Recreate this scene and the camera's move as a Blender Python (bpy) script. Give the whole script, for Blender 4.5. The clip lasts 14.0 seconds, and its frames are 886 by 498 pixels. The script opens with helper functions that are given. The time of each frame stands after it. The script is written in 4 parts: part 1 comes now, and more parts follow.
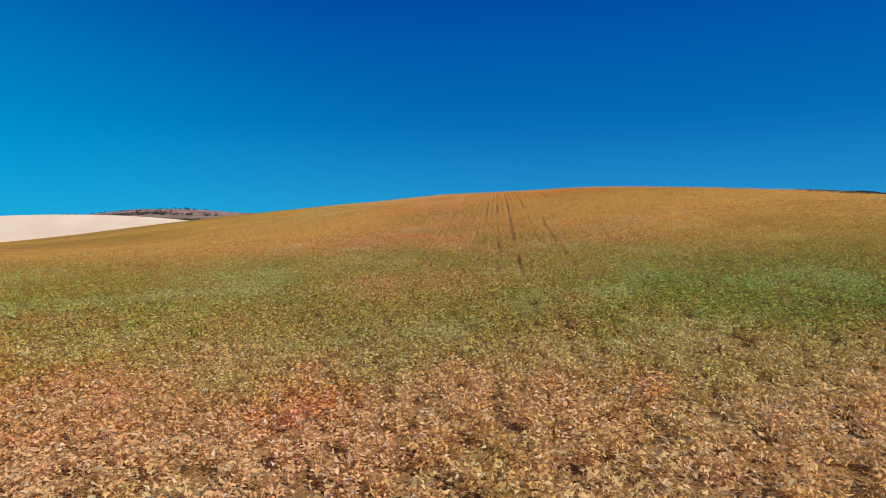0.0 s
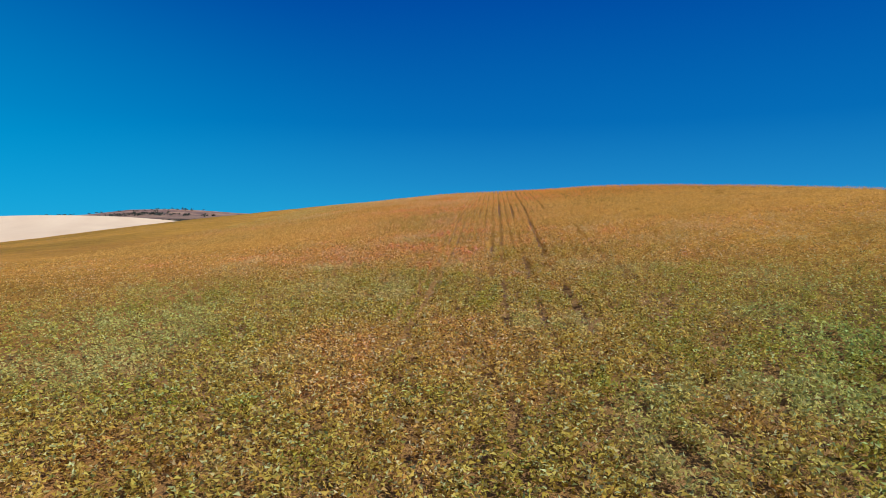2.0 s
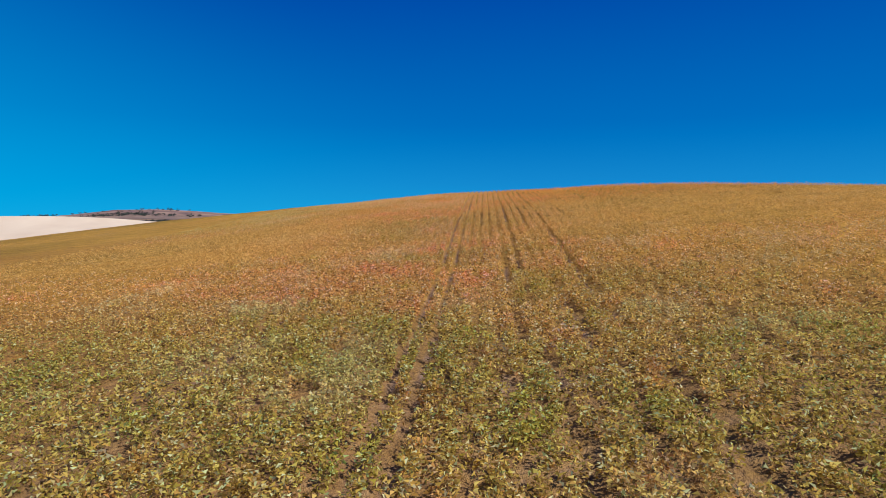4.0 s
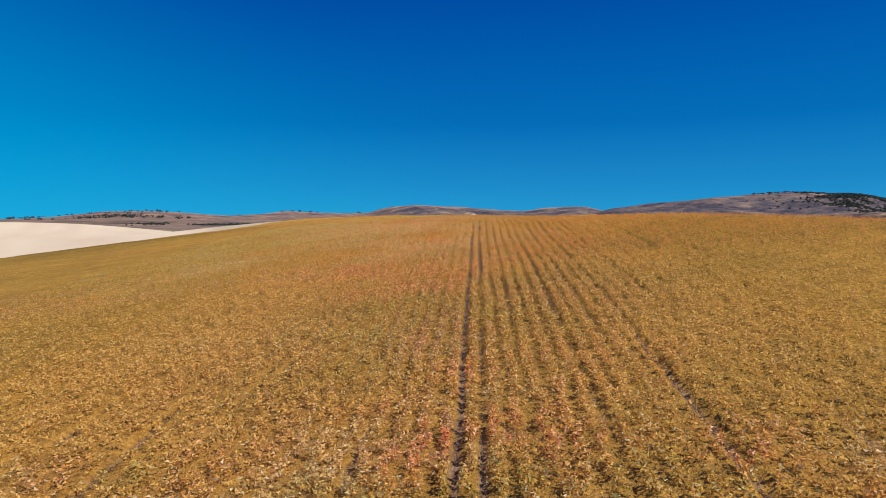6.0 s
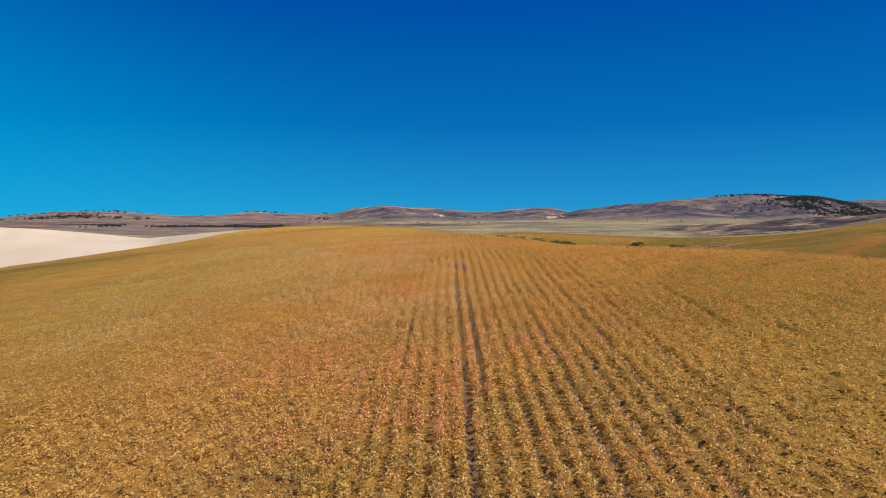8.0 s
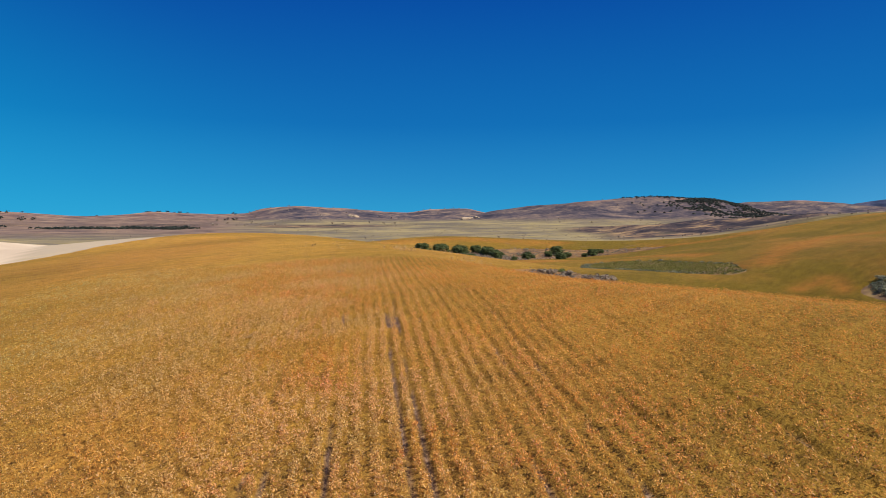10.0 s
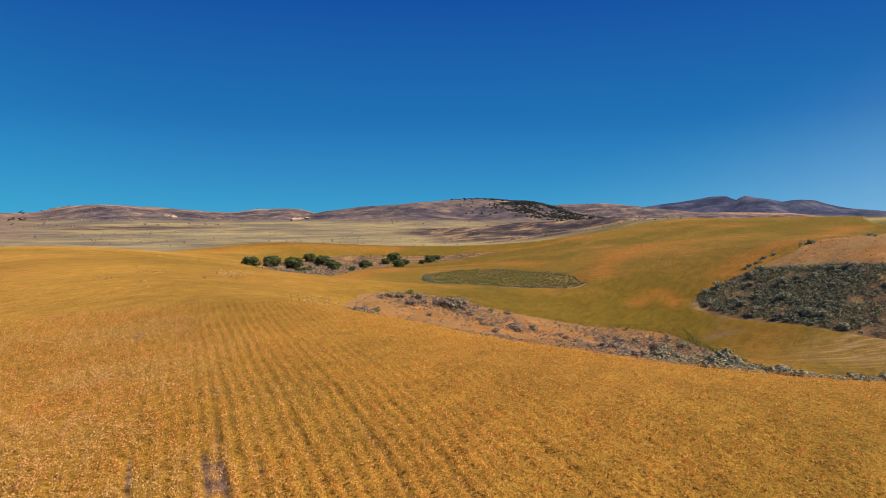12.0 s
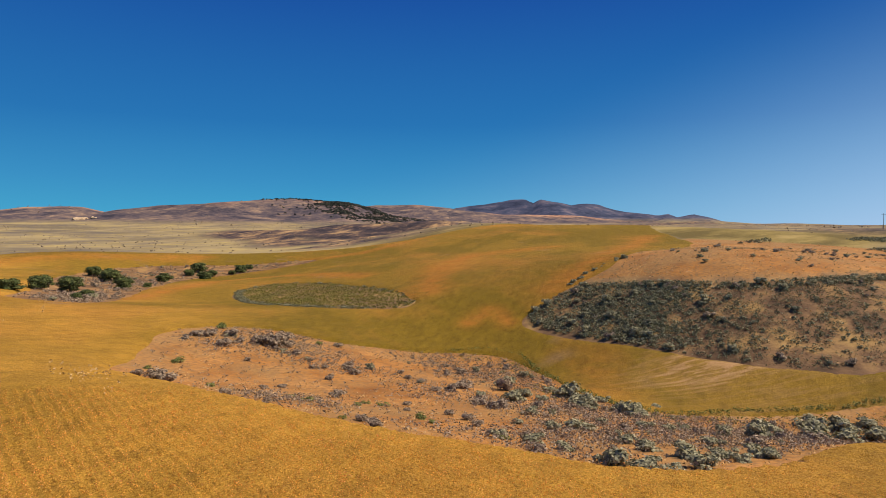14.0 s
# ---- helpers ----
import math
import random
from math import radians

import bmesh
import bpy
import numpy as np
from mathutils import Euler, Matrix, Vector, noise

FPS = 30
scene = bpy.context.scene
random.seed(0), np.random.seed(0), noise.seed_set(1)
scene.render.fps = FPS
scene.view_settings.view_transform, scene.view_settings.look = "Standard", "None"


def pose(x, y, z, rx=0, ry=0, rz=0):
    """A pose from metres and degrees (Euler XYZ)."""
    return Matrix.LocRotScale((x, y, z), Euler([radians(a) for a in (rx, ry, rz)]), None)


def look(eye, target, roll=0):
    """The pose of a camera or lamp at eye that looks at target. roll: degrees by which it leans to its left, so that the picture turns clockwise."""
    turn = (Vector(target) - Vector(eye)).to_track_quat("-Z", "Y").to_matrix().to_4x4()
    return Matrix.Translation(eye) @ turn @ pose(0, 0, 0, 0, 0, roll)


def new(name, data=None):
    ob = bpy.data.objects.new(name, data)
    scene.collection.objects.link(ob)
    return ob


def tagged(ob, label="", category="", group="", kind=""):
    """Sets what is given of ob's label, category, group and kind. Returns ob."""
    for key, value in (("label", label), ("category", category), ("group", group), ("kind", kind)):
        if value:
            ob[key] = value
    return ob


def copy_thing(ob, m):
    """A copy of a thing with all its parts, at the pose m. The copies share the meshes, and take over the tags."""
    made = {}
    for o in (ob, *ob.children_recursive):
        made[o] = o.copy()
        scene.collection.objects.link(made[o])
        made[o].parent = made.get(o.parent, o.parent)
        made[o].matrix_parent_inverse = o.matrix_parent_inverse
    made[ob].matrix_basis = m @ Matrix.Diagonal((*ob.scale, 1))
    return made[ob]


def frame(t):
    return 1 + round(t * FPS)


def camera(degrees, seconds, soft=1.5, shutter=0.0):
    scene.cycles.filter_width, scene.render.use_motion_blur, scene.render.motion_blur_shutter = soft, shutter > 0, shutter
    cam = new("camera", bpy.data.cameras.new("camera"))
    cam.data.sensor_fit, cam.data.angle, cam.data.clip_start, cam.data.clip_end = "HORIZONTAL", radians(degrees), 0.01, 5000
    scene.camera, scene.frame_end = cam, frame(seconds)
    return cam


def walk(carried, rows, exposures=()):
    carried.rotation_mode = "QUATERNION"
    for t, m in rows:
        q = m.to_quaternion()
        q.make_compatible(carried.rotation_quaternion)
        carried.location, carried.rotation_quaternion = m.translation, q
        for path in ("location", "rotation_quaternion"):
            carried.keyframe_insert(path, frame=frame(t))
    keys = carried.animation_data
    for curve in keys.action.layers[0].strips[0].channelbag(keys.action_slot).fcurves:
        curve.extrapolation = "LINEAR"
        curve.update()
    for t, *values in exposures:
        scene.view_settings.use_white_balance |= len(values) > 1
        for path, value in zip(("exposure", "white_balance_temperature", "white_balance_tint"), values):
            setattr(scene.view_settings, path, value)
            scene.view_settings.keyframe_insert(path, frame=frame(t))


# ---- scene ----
cam = camera(71.09, 14.0, soft=0.55)

PATH = [
    (0.00, pose(0.00, -7.60, -1.35, 87.90, 0.00, 0.09)),
    (0.50, pose(-0.07, -4.92, -1.25, 87.93, 0.00, 0.15)),
    (1.00, pose(-0.14, -2.28, -1.15, 87.94, -0.00, 0.13)),
    (1.50, pose(-0.22, 0.34, -1.05, 87.93, -0.01, 0.08)),
    (2.00, pose(-0.31, 2.93, -0.94, 87.93, -0.01, 0.03)),
    (2.50, pose(-0.39, 5.49, -0.82, 87.92, -0.01, -0.11)),
    (3.00, pose(-0.44, 8.02, -0.70, 87.92, -0.00, -0.35)),
    (3.50, pose(-0.47, 10.51, -0.57, 87.93, 0.01, -0.65)),
    (4.00, pose(-0.47, 12.96, -0.43, 87.94, 0.02, -0.95)),
    (4.50, pose(-0.45, 15.38, -0.28, 87.96, 0.03, -1.18)),
    (5.00, pose(-0.42, 17.75, -0.06, 87.97, 0.04, -1.33)),
    (5.25, pose(-0.41, 22.48, 1.09, 87.97, 0.04, -1.37)),
    (5.50, pose(-0.39, 27.20, 2.23, 87.98, 0.05, -1.41)),
    (6.00, pose(-0.37, 29.53, 2.76, 87.97, 0.04, -1.55)),
    (6.50, pose(-0.40, 31.87, 3.28, 87.96, 0.03, -1.72)),
    (7.00, pose(-0.47, 34.29, 3.84, 87.95, 0.02, -2.36)),
    (7.50, pose(-0.53, 36.82, 4.49, 87.97, -0.01, -3.46)),
    (8.00, pose(-0.55, 39.40, 5.15, 87.98, -0.03, -4.55)),
    (8.50, pose(-0.53, 42.00, 5.72, 87.98, -0.04, -5.82)),
    (9.00, pose(-0.48, 44.59, 6.17, 87.97, -0.03, -7.45)),
    (9.50, pose(-0.38, 47.17, 6.58, 87.97, -0.01, -9.59)),
    (10.00, pose(-0.24, 49.72, 7.04, 87.96, 0.02, -12.35)),
    (10.50, pose(-0.02, 52.24, 7.62, 87.94, 0.04, -15.75)),
    (11.00, pose(0.27, 54.72, 8.31, 87.92, 0.06, -19.71)),
    (11.50, pose(0.68, 57.18, 9.05, 87.91, 0.05, -24.01)),
    (12.00, pose(1.19, 59.61, 9.82, 87.92, 0.02, -27.82)),
    (12.50, pose(1.84, 61.98, 10.59, 87.91, -0.03, -31.98)),
    (13.00, pose(2.65, 64.26, 11.33, 87.90, -0.08, -36.41)),
    (13.50, pose(3.62, 66.47, 12.02, 87.90, -0.13, -40.80)),
    (14.00, pose(4.74, 68.63, 12.69, 87.93, -0.16, -44.87)),
]
walk(cam, PATH, [(0.0, -0.06, 5850, 11), (2.2, -0.05, 5830, 11.5), (4.6, -0.03, 5500, 14), (5.6, -0.04, 5830, 11), (8.0, -0.02, 5850, 11), (11.0, 0.07, 6480, 13.5), (14.0, 0.17, 7200, 16)])

# ---- light ----
SUN_HEADING, SUN_HEIGHT = 128.0, 50.0          # degrees right of +y, degrees above the plain
world = bpy.data.worlds.new("sky")
scene.world = world
world.use_nodes = True
wn, wl = world.node_tree.nodes, world.node_tree.links
sky = wn.new("ShaderNodeTexSky")
sky.sky_type, sky.sun_disc = "NISHITA", False
sky.sun_elevation, sky.sun_rotation = radians(SUN_HEIGHT), radians(SUN_HEADING)
sky.altitude, sky.air_density, sky.dust_density, sky.ozone_density = 1600.0, 0.75, 0.15, 3.0
SKY_POWER = 0.085
wn["Background"].inputs["Strength"].default_value = SKY_POWER


def sky_math(op, a, b):
    node = wn.new("ShaderNodeMath")
    node.operation, node.use_clamp = op, op == "MULTIPLY_ADD"
    wl.new(a, node.inputs[0])
    for slot, value in enumerate(b, 1):
        node.inputs[slot].default_value = value
    return node.outputs[0]


# clear deep-blue air: the physical sky, tinted by height, cyan over the western horizon and hazy over the eastern plain
aim, split = wn.new("ShaderNodeTexCoord"), wn.new("ShaderNodeSeparateXYZ")
wl.new(aim.outputs["Generated"], split.inputs[0])
tint = wn.new("ShaderNodeValToRGB")
for e in range(3):
    tint.color_ramp.elements.new(0.5)
for e, (p, c) in zip(tint.color_ramp.elements, [(0.0, (0.024, 0.34, 0.585)), (0.07, (0.016, 0.245, 0.525)), (0.16, (0.005, 0.155, 0.44)), (0.36, (0.002, 0.066, 0.335)), (1.0, (0.0, 0.03, 0.2))]):
    e.position, e.color = p, (*c, 1)
wl.new(split.outputs["Z"], tint.inputs[0])


def lobe(under, heading, drop, gain, lift_, colour):
    """Blends a colour in round one heading, less of it higher up."""
    towards = wn.new("ShaderNodeVectorMath")
    towards.operation = "DOT_PRODUCT"
    wl.new(aim.outputs["Generated"], towards.inputs[0])
    towards.inputs[1].default_value = (math.sin(radians(heading)), math.cos(radians(heading)), -drop)
    blend = wn.new("ShaderNodeMix")
    blend.data_type = "RGBA"
    wl.new(sky_math("POWER", sky_math("MULTIPLY_ADD", towards.outputs["Value"], (gain, lift_)), (2.0,)), blend.inputs[0])
    wl.new(under, blend.inputs[6])
    blend.inputs[7].default_value = (*colour, 1)
    return blend.outputs[2]


pale = lobe(lobe(tint.outputs[0], -75, 1.5, 0.85, 0.12, (0.0, 0.44, 0.70)), 140, 2.7, 0.95, 0.45, (0.32, 0.52, 0.80))
lift = wn.new("ShaderNodeVectorMath")
lift.operation = "SCALE"
lift.inputs[3].default_value = 1 / SKY_POWER
wl.new(pale, lift.inputs[0])
air = wn.new("ShaderNodeMix")
air.data_type = "RGBA"
air.inputs[0].default_value = 0.97
wl.new(sky.outputs[0], air.inputs[6])
wl.new(lift.outputs[0], air.inputs[7])
wl.new(air.outputs[2], wn["Background"].inputs["Color"])

sun = new("sun", bpy.data.lights.new("sun", "SUN"))
sun.data.energy, sun.data.angle, sun.data.color = 5.0, radians(0.53), (1.0, 0.90, 0.74)
sh, se = radians(SUN_HEADING), radians(SUN_HEIGHT)
sun.matrix_world = look((math.sin(sh) * math.cos(se) * 90, math.cos(sh) * math.cos(se) * 90, math.sin(se) * 90), (0, 0, 0))

# ---- the lie of the land ----
SWELL_GRID = [-0.4, -0.9, 1.6, 0.1, -7.5, 2.1, -1.9, 0.4, -3.2, -9.0, -1.6, -0.2, 7.4, -2.4, 4.4, -1.6, 6.4, -5.6, 0.8, 2.5, 0.5, 2.8, 2.3, 1.9, 1.7, 2.1, 3.6, 0.4, -3.2, 3.6, 2.3, 4.5, 0.1, -0.2, -0.1, -0.9, 2.1, 2.3, -2.8, -1.8]
SWELL_WIDE = [0.2, 10.0, 3.0, 7.8, -3.3, 14.0, -0.2, 16.3, 7.4]
SWELL_BANK = [5.2, 3.4, 1.9]
SWELL_LIP = [-0.5, 1.9, 1.6, -1.4]
SWELL_KNOLL = [-4.1, -0.3, -0.1, -1.4, 2.1, 2.5, -5.2, -1.0, 1.7]

# low swells of the brow, by x (rows) and y, and of the bleached field to the west
SWELL_BROW = [
    [-0, -0.01, 0.2, 0.43, 0.15, -0.07, -0.2, 0.14],
    [-0.03, 0.03, 0.61, 0.81, 0.45, 0.06, -0.14, 0.43],
    [-0.07, -0.21, -0.49, -0.93, -0.31, 0.06, -0.14, -0.07],
    [-0.05, 0.58, 0.24, 0.66, 0.59, -0.17, 0.78, 0.16],
    [-0.66, 0.26, 0.42, -0.3, 0.4, -0.32, 0.13, -0.17],
    [0.61, -0.32, -0.17, -0, -0.35, 0.11, -0.08, 0.04],
    [0.79, 0.09, -0.07, 0.2, 0.04, 0.06, -0.01, 0.01],
    [0.06, -0.12, 0.05, -0.09, 0, -0.03, 0.01, -0.01],
]
SWELL_WEST = [0.1, 1.4, 2.0, -0.0, -0.6, -0.7, -0.1, -1.2, -0.8, -0.0, -0.7, -2.3]

# the lip of the field above the sandy strip, by x (rows) and y
SWELL_EDGE = [
    [-0.06, 0.12, 0.18, 0.09, -0.34, -0.39, -0.1],
    [-0.5, -0.23, -0.02, -0.24, 0.37, 0.46, 0.63],
    [0.25, 0.56, 0.14, -0.45, 0.36, -0.22, -0.35],
    [-0.15, -0.4, -0.52, 0.19, -0.31, -0.48, -0.5],
    [0.06, 0.09, -0.33, 0.34, -0.09, -0.09, -0.09],
    [0.46, 0.76, 0.33, 0.11, 0, 0, 0],
    [0.08, 0.13, 0.07, 0.01, 0, 0, 0],
]


def cells(gx, gy):
    return [(x, y) for y in gy for x in gx]


SWELL_AT = ([(x, y, 34.0) for x, y in cells((-50, -5, 40, 85, 130), (-30, 20, 60, 100, 140, 185, 235, 290))]
            + [(x, y, 62.0) for x, y in ((-120, 170), (-190, 350), (-110, 270), (190, 120), (185, 180), (230, 220), (200, 290), (300, 330), (280, 120))]
            + [(60, 345, 30.0), (110, 345, 30.0), (160, 330, 30.0), (20, 76, 14.0), (34, 74, 14.0), (26, 92, 14.0), (40, 90, 14.0)]
            + [(x, y, 16.0) for x, y in cells((72, 94, 116), (80, 104, 128))]
            + [(560, 160, 100.0), (430, 230, 60.0), (40, 52, 10.0)]
            + [(x, y, 17.0) for x in range(-60, 81, 20) for y in range(40, 181, 20)]
            + [(x, y, 38.0) for x in (-260, -210, -160, -110) for y in (250, 310, 370)] + [(-110, 100, 30.0)]
            + [(x, y, 9.0) for x in range(0, 61, 10) for y in range(66, 127, 10)])
SWELL_HIGH = SWELL_GRID + SWELL_WIDE + SWELL_BANK + SWELL_LIP + SWELL_KNOLL + [12.0, 5.0, 0.18] + [high for line in SWELL_BROW for high in line] + SWELL_WEST + [-0.9] + [high for line in SWELL_EDGE for high in line]


def lattice(ix, iy, seed):
    """A repeatable random number from 0 to 1 at each lattice point."""
    h = np.sin(ix * 127.1 + iy * 311.7 + seed * 74.7) * 43758.5453
    return h - np.floor(h)


def wobble(x, y, size, seed=0):
    """Smooth noise from -1 to 1 with features of the given size in metres."""
    u, v = np.asarray(x, float) / size, np.asarray(y, float) / size
    i, j = np.floor(u), np.floor(v)
    fu, fv = u - i, v - j
    fu, fv = fu * fu * (3 - 2 * fu), fv * fv * (3 - 2 * fv)
    a = lattice(i, j, seed) * (1 - fu) + lattice(i + 1, j, seed) * fu
    b = lattice(i, j + 1, seed) * (1 - fu) + lattice(i + 1, j + 1, seed) * fu
    return 2 * (a * (1 - fv) + b * fv) - 1


def rough(x, y, size, seed=0, octaves=4):
    return sum(wobble(x, y, size / 2 ** k, seed + 11 * k) / 2 ** k for k in range(octaves)) / 2


# Far ranges: distance, depth, and the crest as (heading in degrees, height in metres over the plain).
RANGES = [
    (1560, 270, [(-60, 4), (-45, 4), (-35, 5), (-31, 10), (-27.4, 24), (-24.5, 26), (-22.2, 23), (-17.9, 15), (-14.7, 21), (-12.9, 28), (-10, 25),
                 (-7.9, 23), (-5.2, 27), (-4, 37), (-2.3, 41), (-1.1, 42), (1.2, 40), (4, 37), (6.95, 30), (9, 29), (11, 37), (13.1, 39), (14.6, 38), (16.2, 28), (19, 14), (24, 0)]),
    (1420, 230, [(12, 0), (15, 19), (17, 31), (20.6, 42), (23.2, 43), (25.3, 47), (28, 54), (30.2, 58), (32, 57), (33.9, 53), (36, 49), (38, 39), (40.5, 24), (43, 11), (46, 0)]),
    (2400, 330, [(30, 0), (34, 60), (38, 73), (40, 76), (42.6, 75), (45, 64), (47, 52), (50, 39), (54, 40), (57, 37), (60, 22), (64, 10), (70, 6), (76, 0), (84, 6), (95, 0)]),
    (3750, 420, [(43.5, 0), (45.6, 100), (47.7, 122), (50, 140), (50.9, 154), (52.1, 153), (52.8, 129), (53.4, 152), (54.4, 137), (55.6, 125), (56.2, 115), (57.1, 124), (58.5, 124),
                 (59.8, 96), (60.8, 81), (62.7, 63), (63.6, 52), (64.4, 61), (65.2, 40), (66.4, 59), (67.7, 42), (68.7, 22), (71, 9), (74.2, 10), (78, 0), (82, 6), (90, 0)]),
    (650, 105, [(20, 0), (26, 3), (31, 8), (35, 13), (38, 13), (43, 16), (47, 15), (52, 6), (58, 0)]),
]


def plain(x, y):
    r = np.hypot(x, y - 60)
    return -4 + 16 * np.clip((r - 350) / 700, 0, 1) ** 1.2 + np.clip(r - 1050, 0, None) * 0.0045


def ranges(x, y):
    """Height of the far hills over the plain, which range it is and how near its crest."""
    r, heading = np.hypot(x, y - 40), np.degrees(np.arctan2(x, y - 40))
    best, which, topness = np.zeros_like(r), np.zeros_like(r), np.zeros_like(r)
    for k, (far, deep_, crest) in enumerate(RANGES):
        hs, zs = zip(*crest)
        top = np.interp(heading, hs, zs, left=0 if k else 10, right=0) * (1 + 0.03 * rough(heading * 1.0, heading * 0, 1.6, 90 + k))
        near = np.exp(-np.abs((r - far * (1 + 0.05 * wobble(heading, heading * 0, 5, k))) / deep_) ** 1.7)
        gully = 1 - 0.75 * (1 - near) * np.abs(rough(x, y, 190 if k < 3 else 420, 5 + k)) - 0.3 * (1 - near) * np.abs(rough(x, y, 60 if k < 3 else 130, 25 + k))
        z = top * near * gully
        if k == 3:
            z = z + np.clip(top / 60, 0, 1) * near * (1 - near) * (110 * (0.36 - np.abs(rough(x, y, 520, 95))) + 60 * (0.36 - np.abs(rough(x, y, 170, 96))))
        which, topness = np.where(z > best, k + 1, which), np.where(z > best, near, topness)
        best = np.maximum(best, z)
    return best, which, topness


def heath_belt(x, y):
    """Broken heath between the field and the hills: 0 to 1."""
    r, turn = np.hypot(x, y - 40), np.degrees(np.arctan2(x, y - 40))
    return np.clip(1.5 - np.abs(r - 590) / 235, 0, 1) * np.clip((turn - 21 + (r - 640) * 0.012) / 7, 0, 1) * np.clip((60 - turn) / 6, 0, 1)


def land(x, y):
    """Height of the bare ground."""
    x, y = np.asarray(x, float), np.asarray(y, float)
    z = plain(x, y) + ranges(x, y)[0]
    for (a, b, s), high in zip(SWELL_AT, SWELL_HIGH):
        z = z + high * np.exp(-((x - a) ** 2 + (y - b) ** 2) / (2 * s * s))
    r = np.hypot(x, y - 60)
    out = np.clip((r - 330) / 300, 0, 1)
    z = z + 9.0 * heath_belt(x, y) * np.clip((r - 400) / 120, 0, 1) * (0.30 - np.abs(rough(x, y, 95, 97)))
    return z + out * (2.4 * rough(x, y, 260, 3) + 0.5 * rough(x, y, 60, 4)) + 0.05 * rough(x, y, 9, 2)


# ---- outlines of fields and patches, in plan ----
FIELD = [(-95, -70), (-84, 60), (-76, 109), (-58, 135), (-50, 144), (-41, 152), (-35, 172), (-28, 200), (-18, 250), (5, 310), (50, 347), (70, 356), (111, 346),
         (138, 338), (164, 322), (185, 303), (206, 288), (240, 288), (290, 290), (300, 235), (262, 196), (226, 181), (196, 158), (174, 140), (150, 134),
         (117, 130), (103, 128), (97, 131.5), (86, 133), (83.5, 126), (80.5, 111), (79, 100), (82, 90), (87.5, 82), (104, 68), (140, 48), (150, -70)]
STRIP = [(19.5, 118), (21, 122), (25, 129), (31, 140), (38, 146), (47, 145), (52, 139), (61, 136), (71, 132.5), (74, 127), (73, 121), (68, 114), (62.2, 106), (59.3, 99.5), (61, 95), (67, 91),
         (78, 82.5), (96, 68), (128, 48), (126, 44), (94, 61), (68, 78.5), (54, 77), (38, 77), (31, 79.5), (28.5, 84), (28, 90), (24.5, 96), (23.5, 104)]
ISLAND = [(64, 181), (66.5, 165), (76, 154.5), (82, 153), (86, 159), (95, 178), (99, 198), (101, 214), (96, 229), (90, 229), (75, 215)]
GULLY = [(22.5, 181), (33, 212), (46, 262), (66, 302), (98, 317), (128, 306), (153, 294), (149, 286), (113, 287), (91, 281), (72, 250), (58.5, 226), (44, 196), (32, 170), (26, 172)]

FACE = [(86.2, 132.5), (90.4, 132.4), (98.1, 132), (99.8, 126.5), (100, 121.4), (98.8, 111), (99.7, 103), (104.6, 96.8), (113, 91.5), (126, 85), (119, 66), (98, 73),
        (88.6, 82.5), (82.3, 90.3), (80, 95.7), (78.2, 101.6), (78.9, 109.6), (82.3, 120.8)]
# rust-coloured crop along old tracks and thin soil: line, half width, strength
RUST = [([(90, 159), (108, 175), (123, 186), (137, 190), (143, 181), (152, 175)], 7.0, 0.9), ([(45, 196), (52, 208), (67, 230), (93, 262), (105, 262), (113, 254), (115, 236), (109, 205)], 5.0, 1.0),
        ([(81, 139), (86.5, 139), (84.5, 133.5)], 3.0, 1.0), ([(100, 134), (112, 134), (150, 148), (190, 162)], 5.0, 0.9), ([(20, 285), (45, 318), (75, 332), (115, 328)], 12.0, 0.7),
        ([(150, 292), (166, 281), (194, 282), (212, 284)], 6.0, 0.8), ([(74, 112), (68, 106), (64, 103)], 4.0, 0.5)]


def rounded(poly, turns=3):
    """The outline with its corners cut."""
    for _ in range(turns):
        out = []
        for (ax, ay), (bx, by) in zip(poly, poly[1:] + poly[:1]):
            out += [(ax * 0.75 + bx * 0.25, ay * 0.75 + by * 0.25), (ax * 0.25 + bx * 0.75, ay * 0.25 + by * 0.75)]
        poly = out
    return poly


def edge(x, y, poly):
    """Distance to the outline in metres, positive inside."""
    x, y = np.asarray(x, float), np.asarray(y, float)
    best, odd = np.full(x.shape, 1e9), np.zeros(x.shape, bool)
    for (ax, ay), (bx, by) in zip(poly, poly[1:] + poly[:1]):
        dx, dy = bx - ax, by - ay
        s = np.clip(((x - ax) * dx + (y - ay) * dy) / (dx * dx + dy * dy), 0, 1)
        best = np.minimum(best, (x - ax - s * dx) ** 2 + (y - ay - s * dy) ** 2)
        if dy:
            odd ^= ((ay > y) != (by > y)) & (x < dx * (y - ay) / dy + ax)
    return np.where(odd, 1, -1) * np.sqrt(best)


FIELD, STRIP, ISLAND, GULLY, FACE = rounded(FIELD), rounded(STRIP, 2), rounded(ISLAND), rounded(GULLY, 2), rounded(FACE, 2)


def rustiness(x, y):
    """How rust-coloured the crop is, 0 to 1."""
    best = np.zeros(np.shape(x))
    for line, wide, strength in RUST:
        d = np.abs(edge(x, y, line + [(a + 0.01, b + 0.01) for a, b in line[::-1]]))
        best = np.maximum(best, 0.85 * strength * np.exp(-(d / (0.75 * wide * (1 + 0.4 * wobble(x, y, 11, 98)))) ** 2))
    return best


def in_crop(x, y):
    """How far inside the standing crop, in metres."""
    d = edge(x, y, FIELD)
    for hole in (STRIP, ISLAND, GULLY):
        d = np.minimum(d, -edge(x, y, hole))
    return d + 0.6 * wobble(x, y, 6, 31) + 0.15 * wobble(x, y, 2.2, 32)


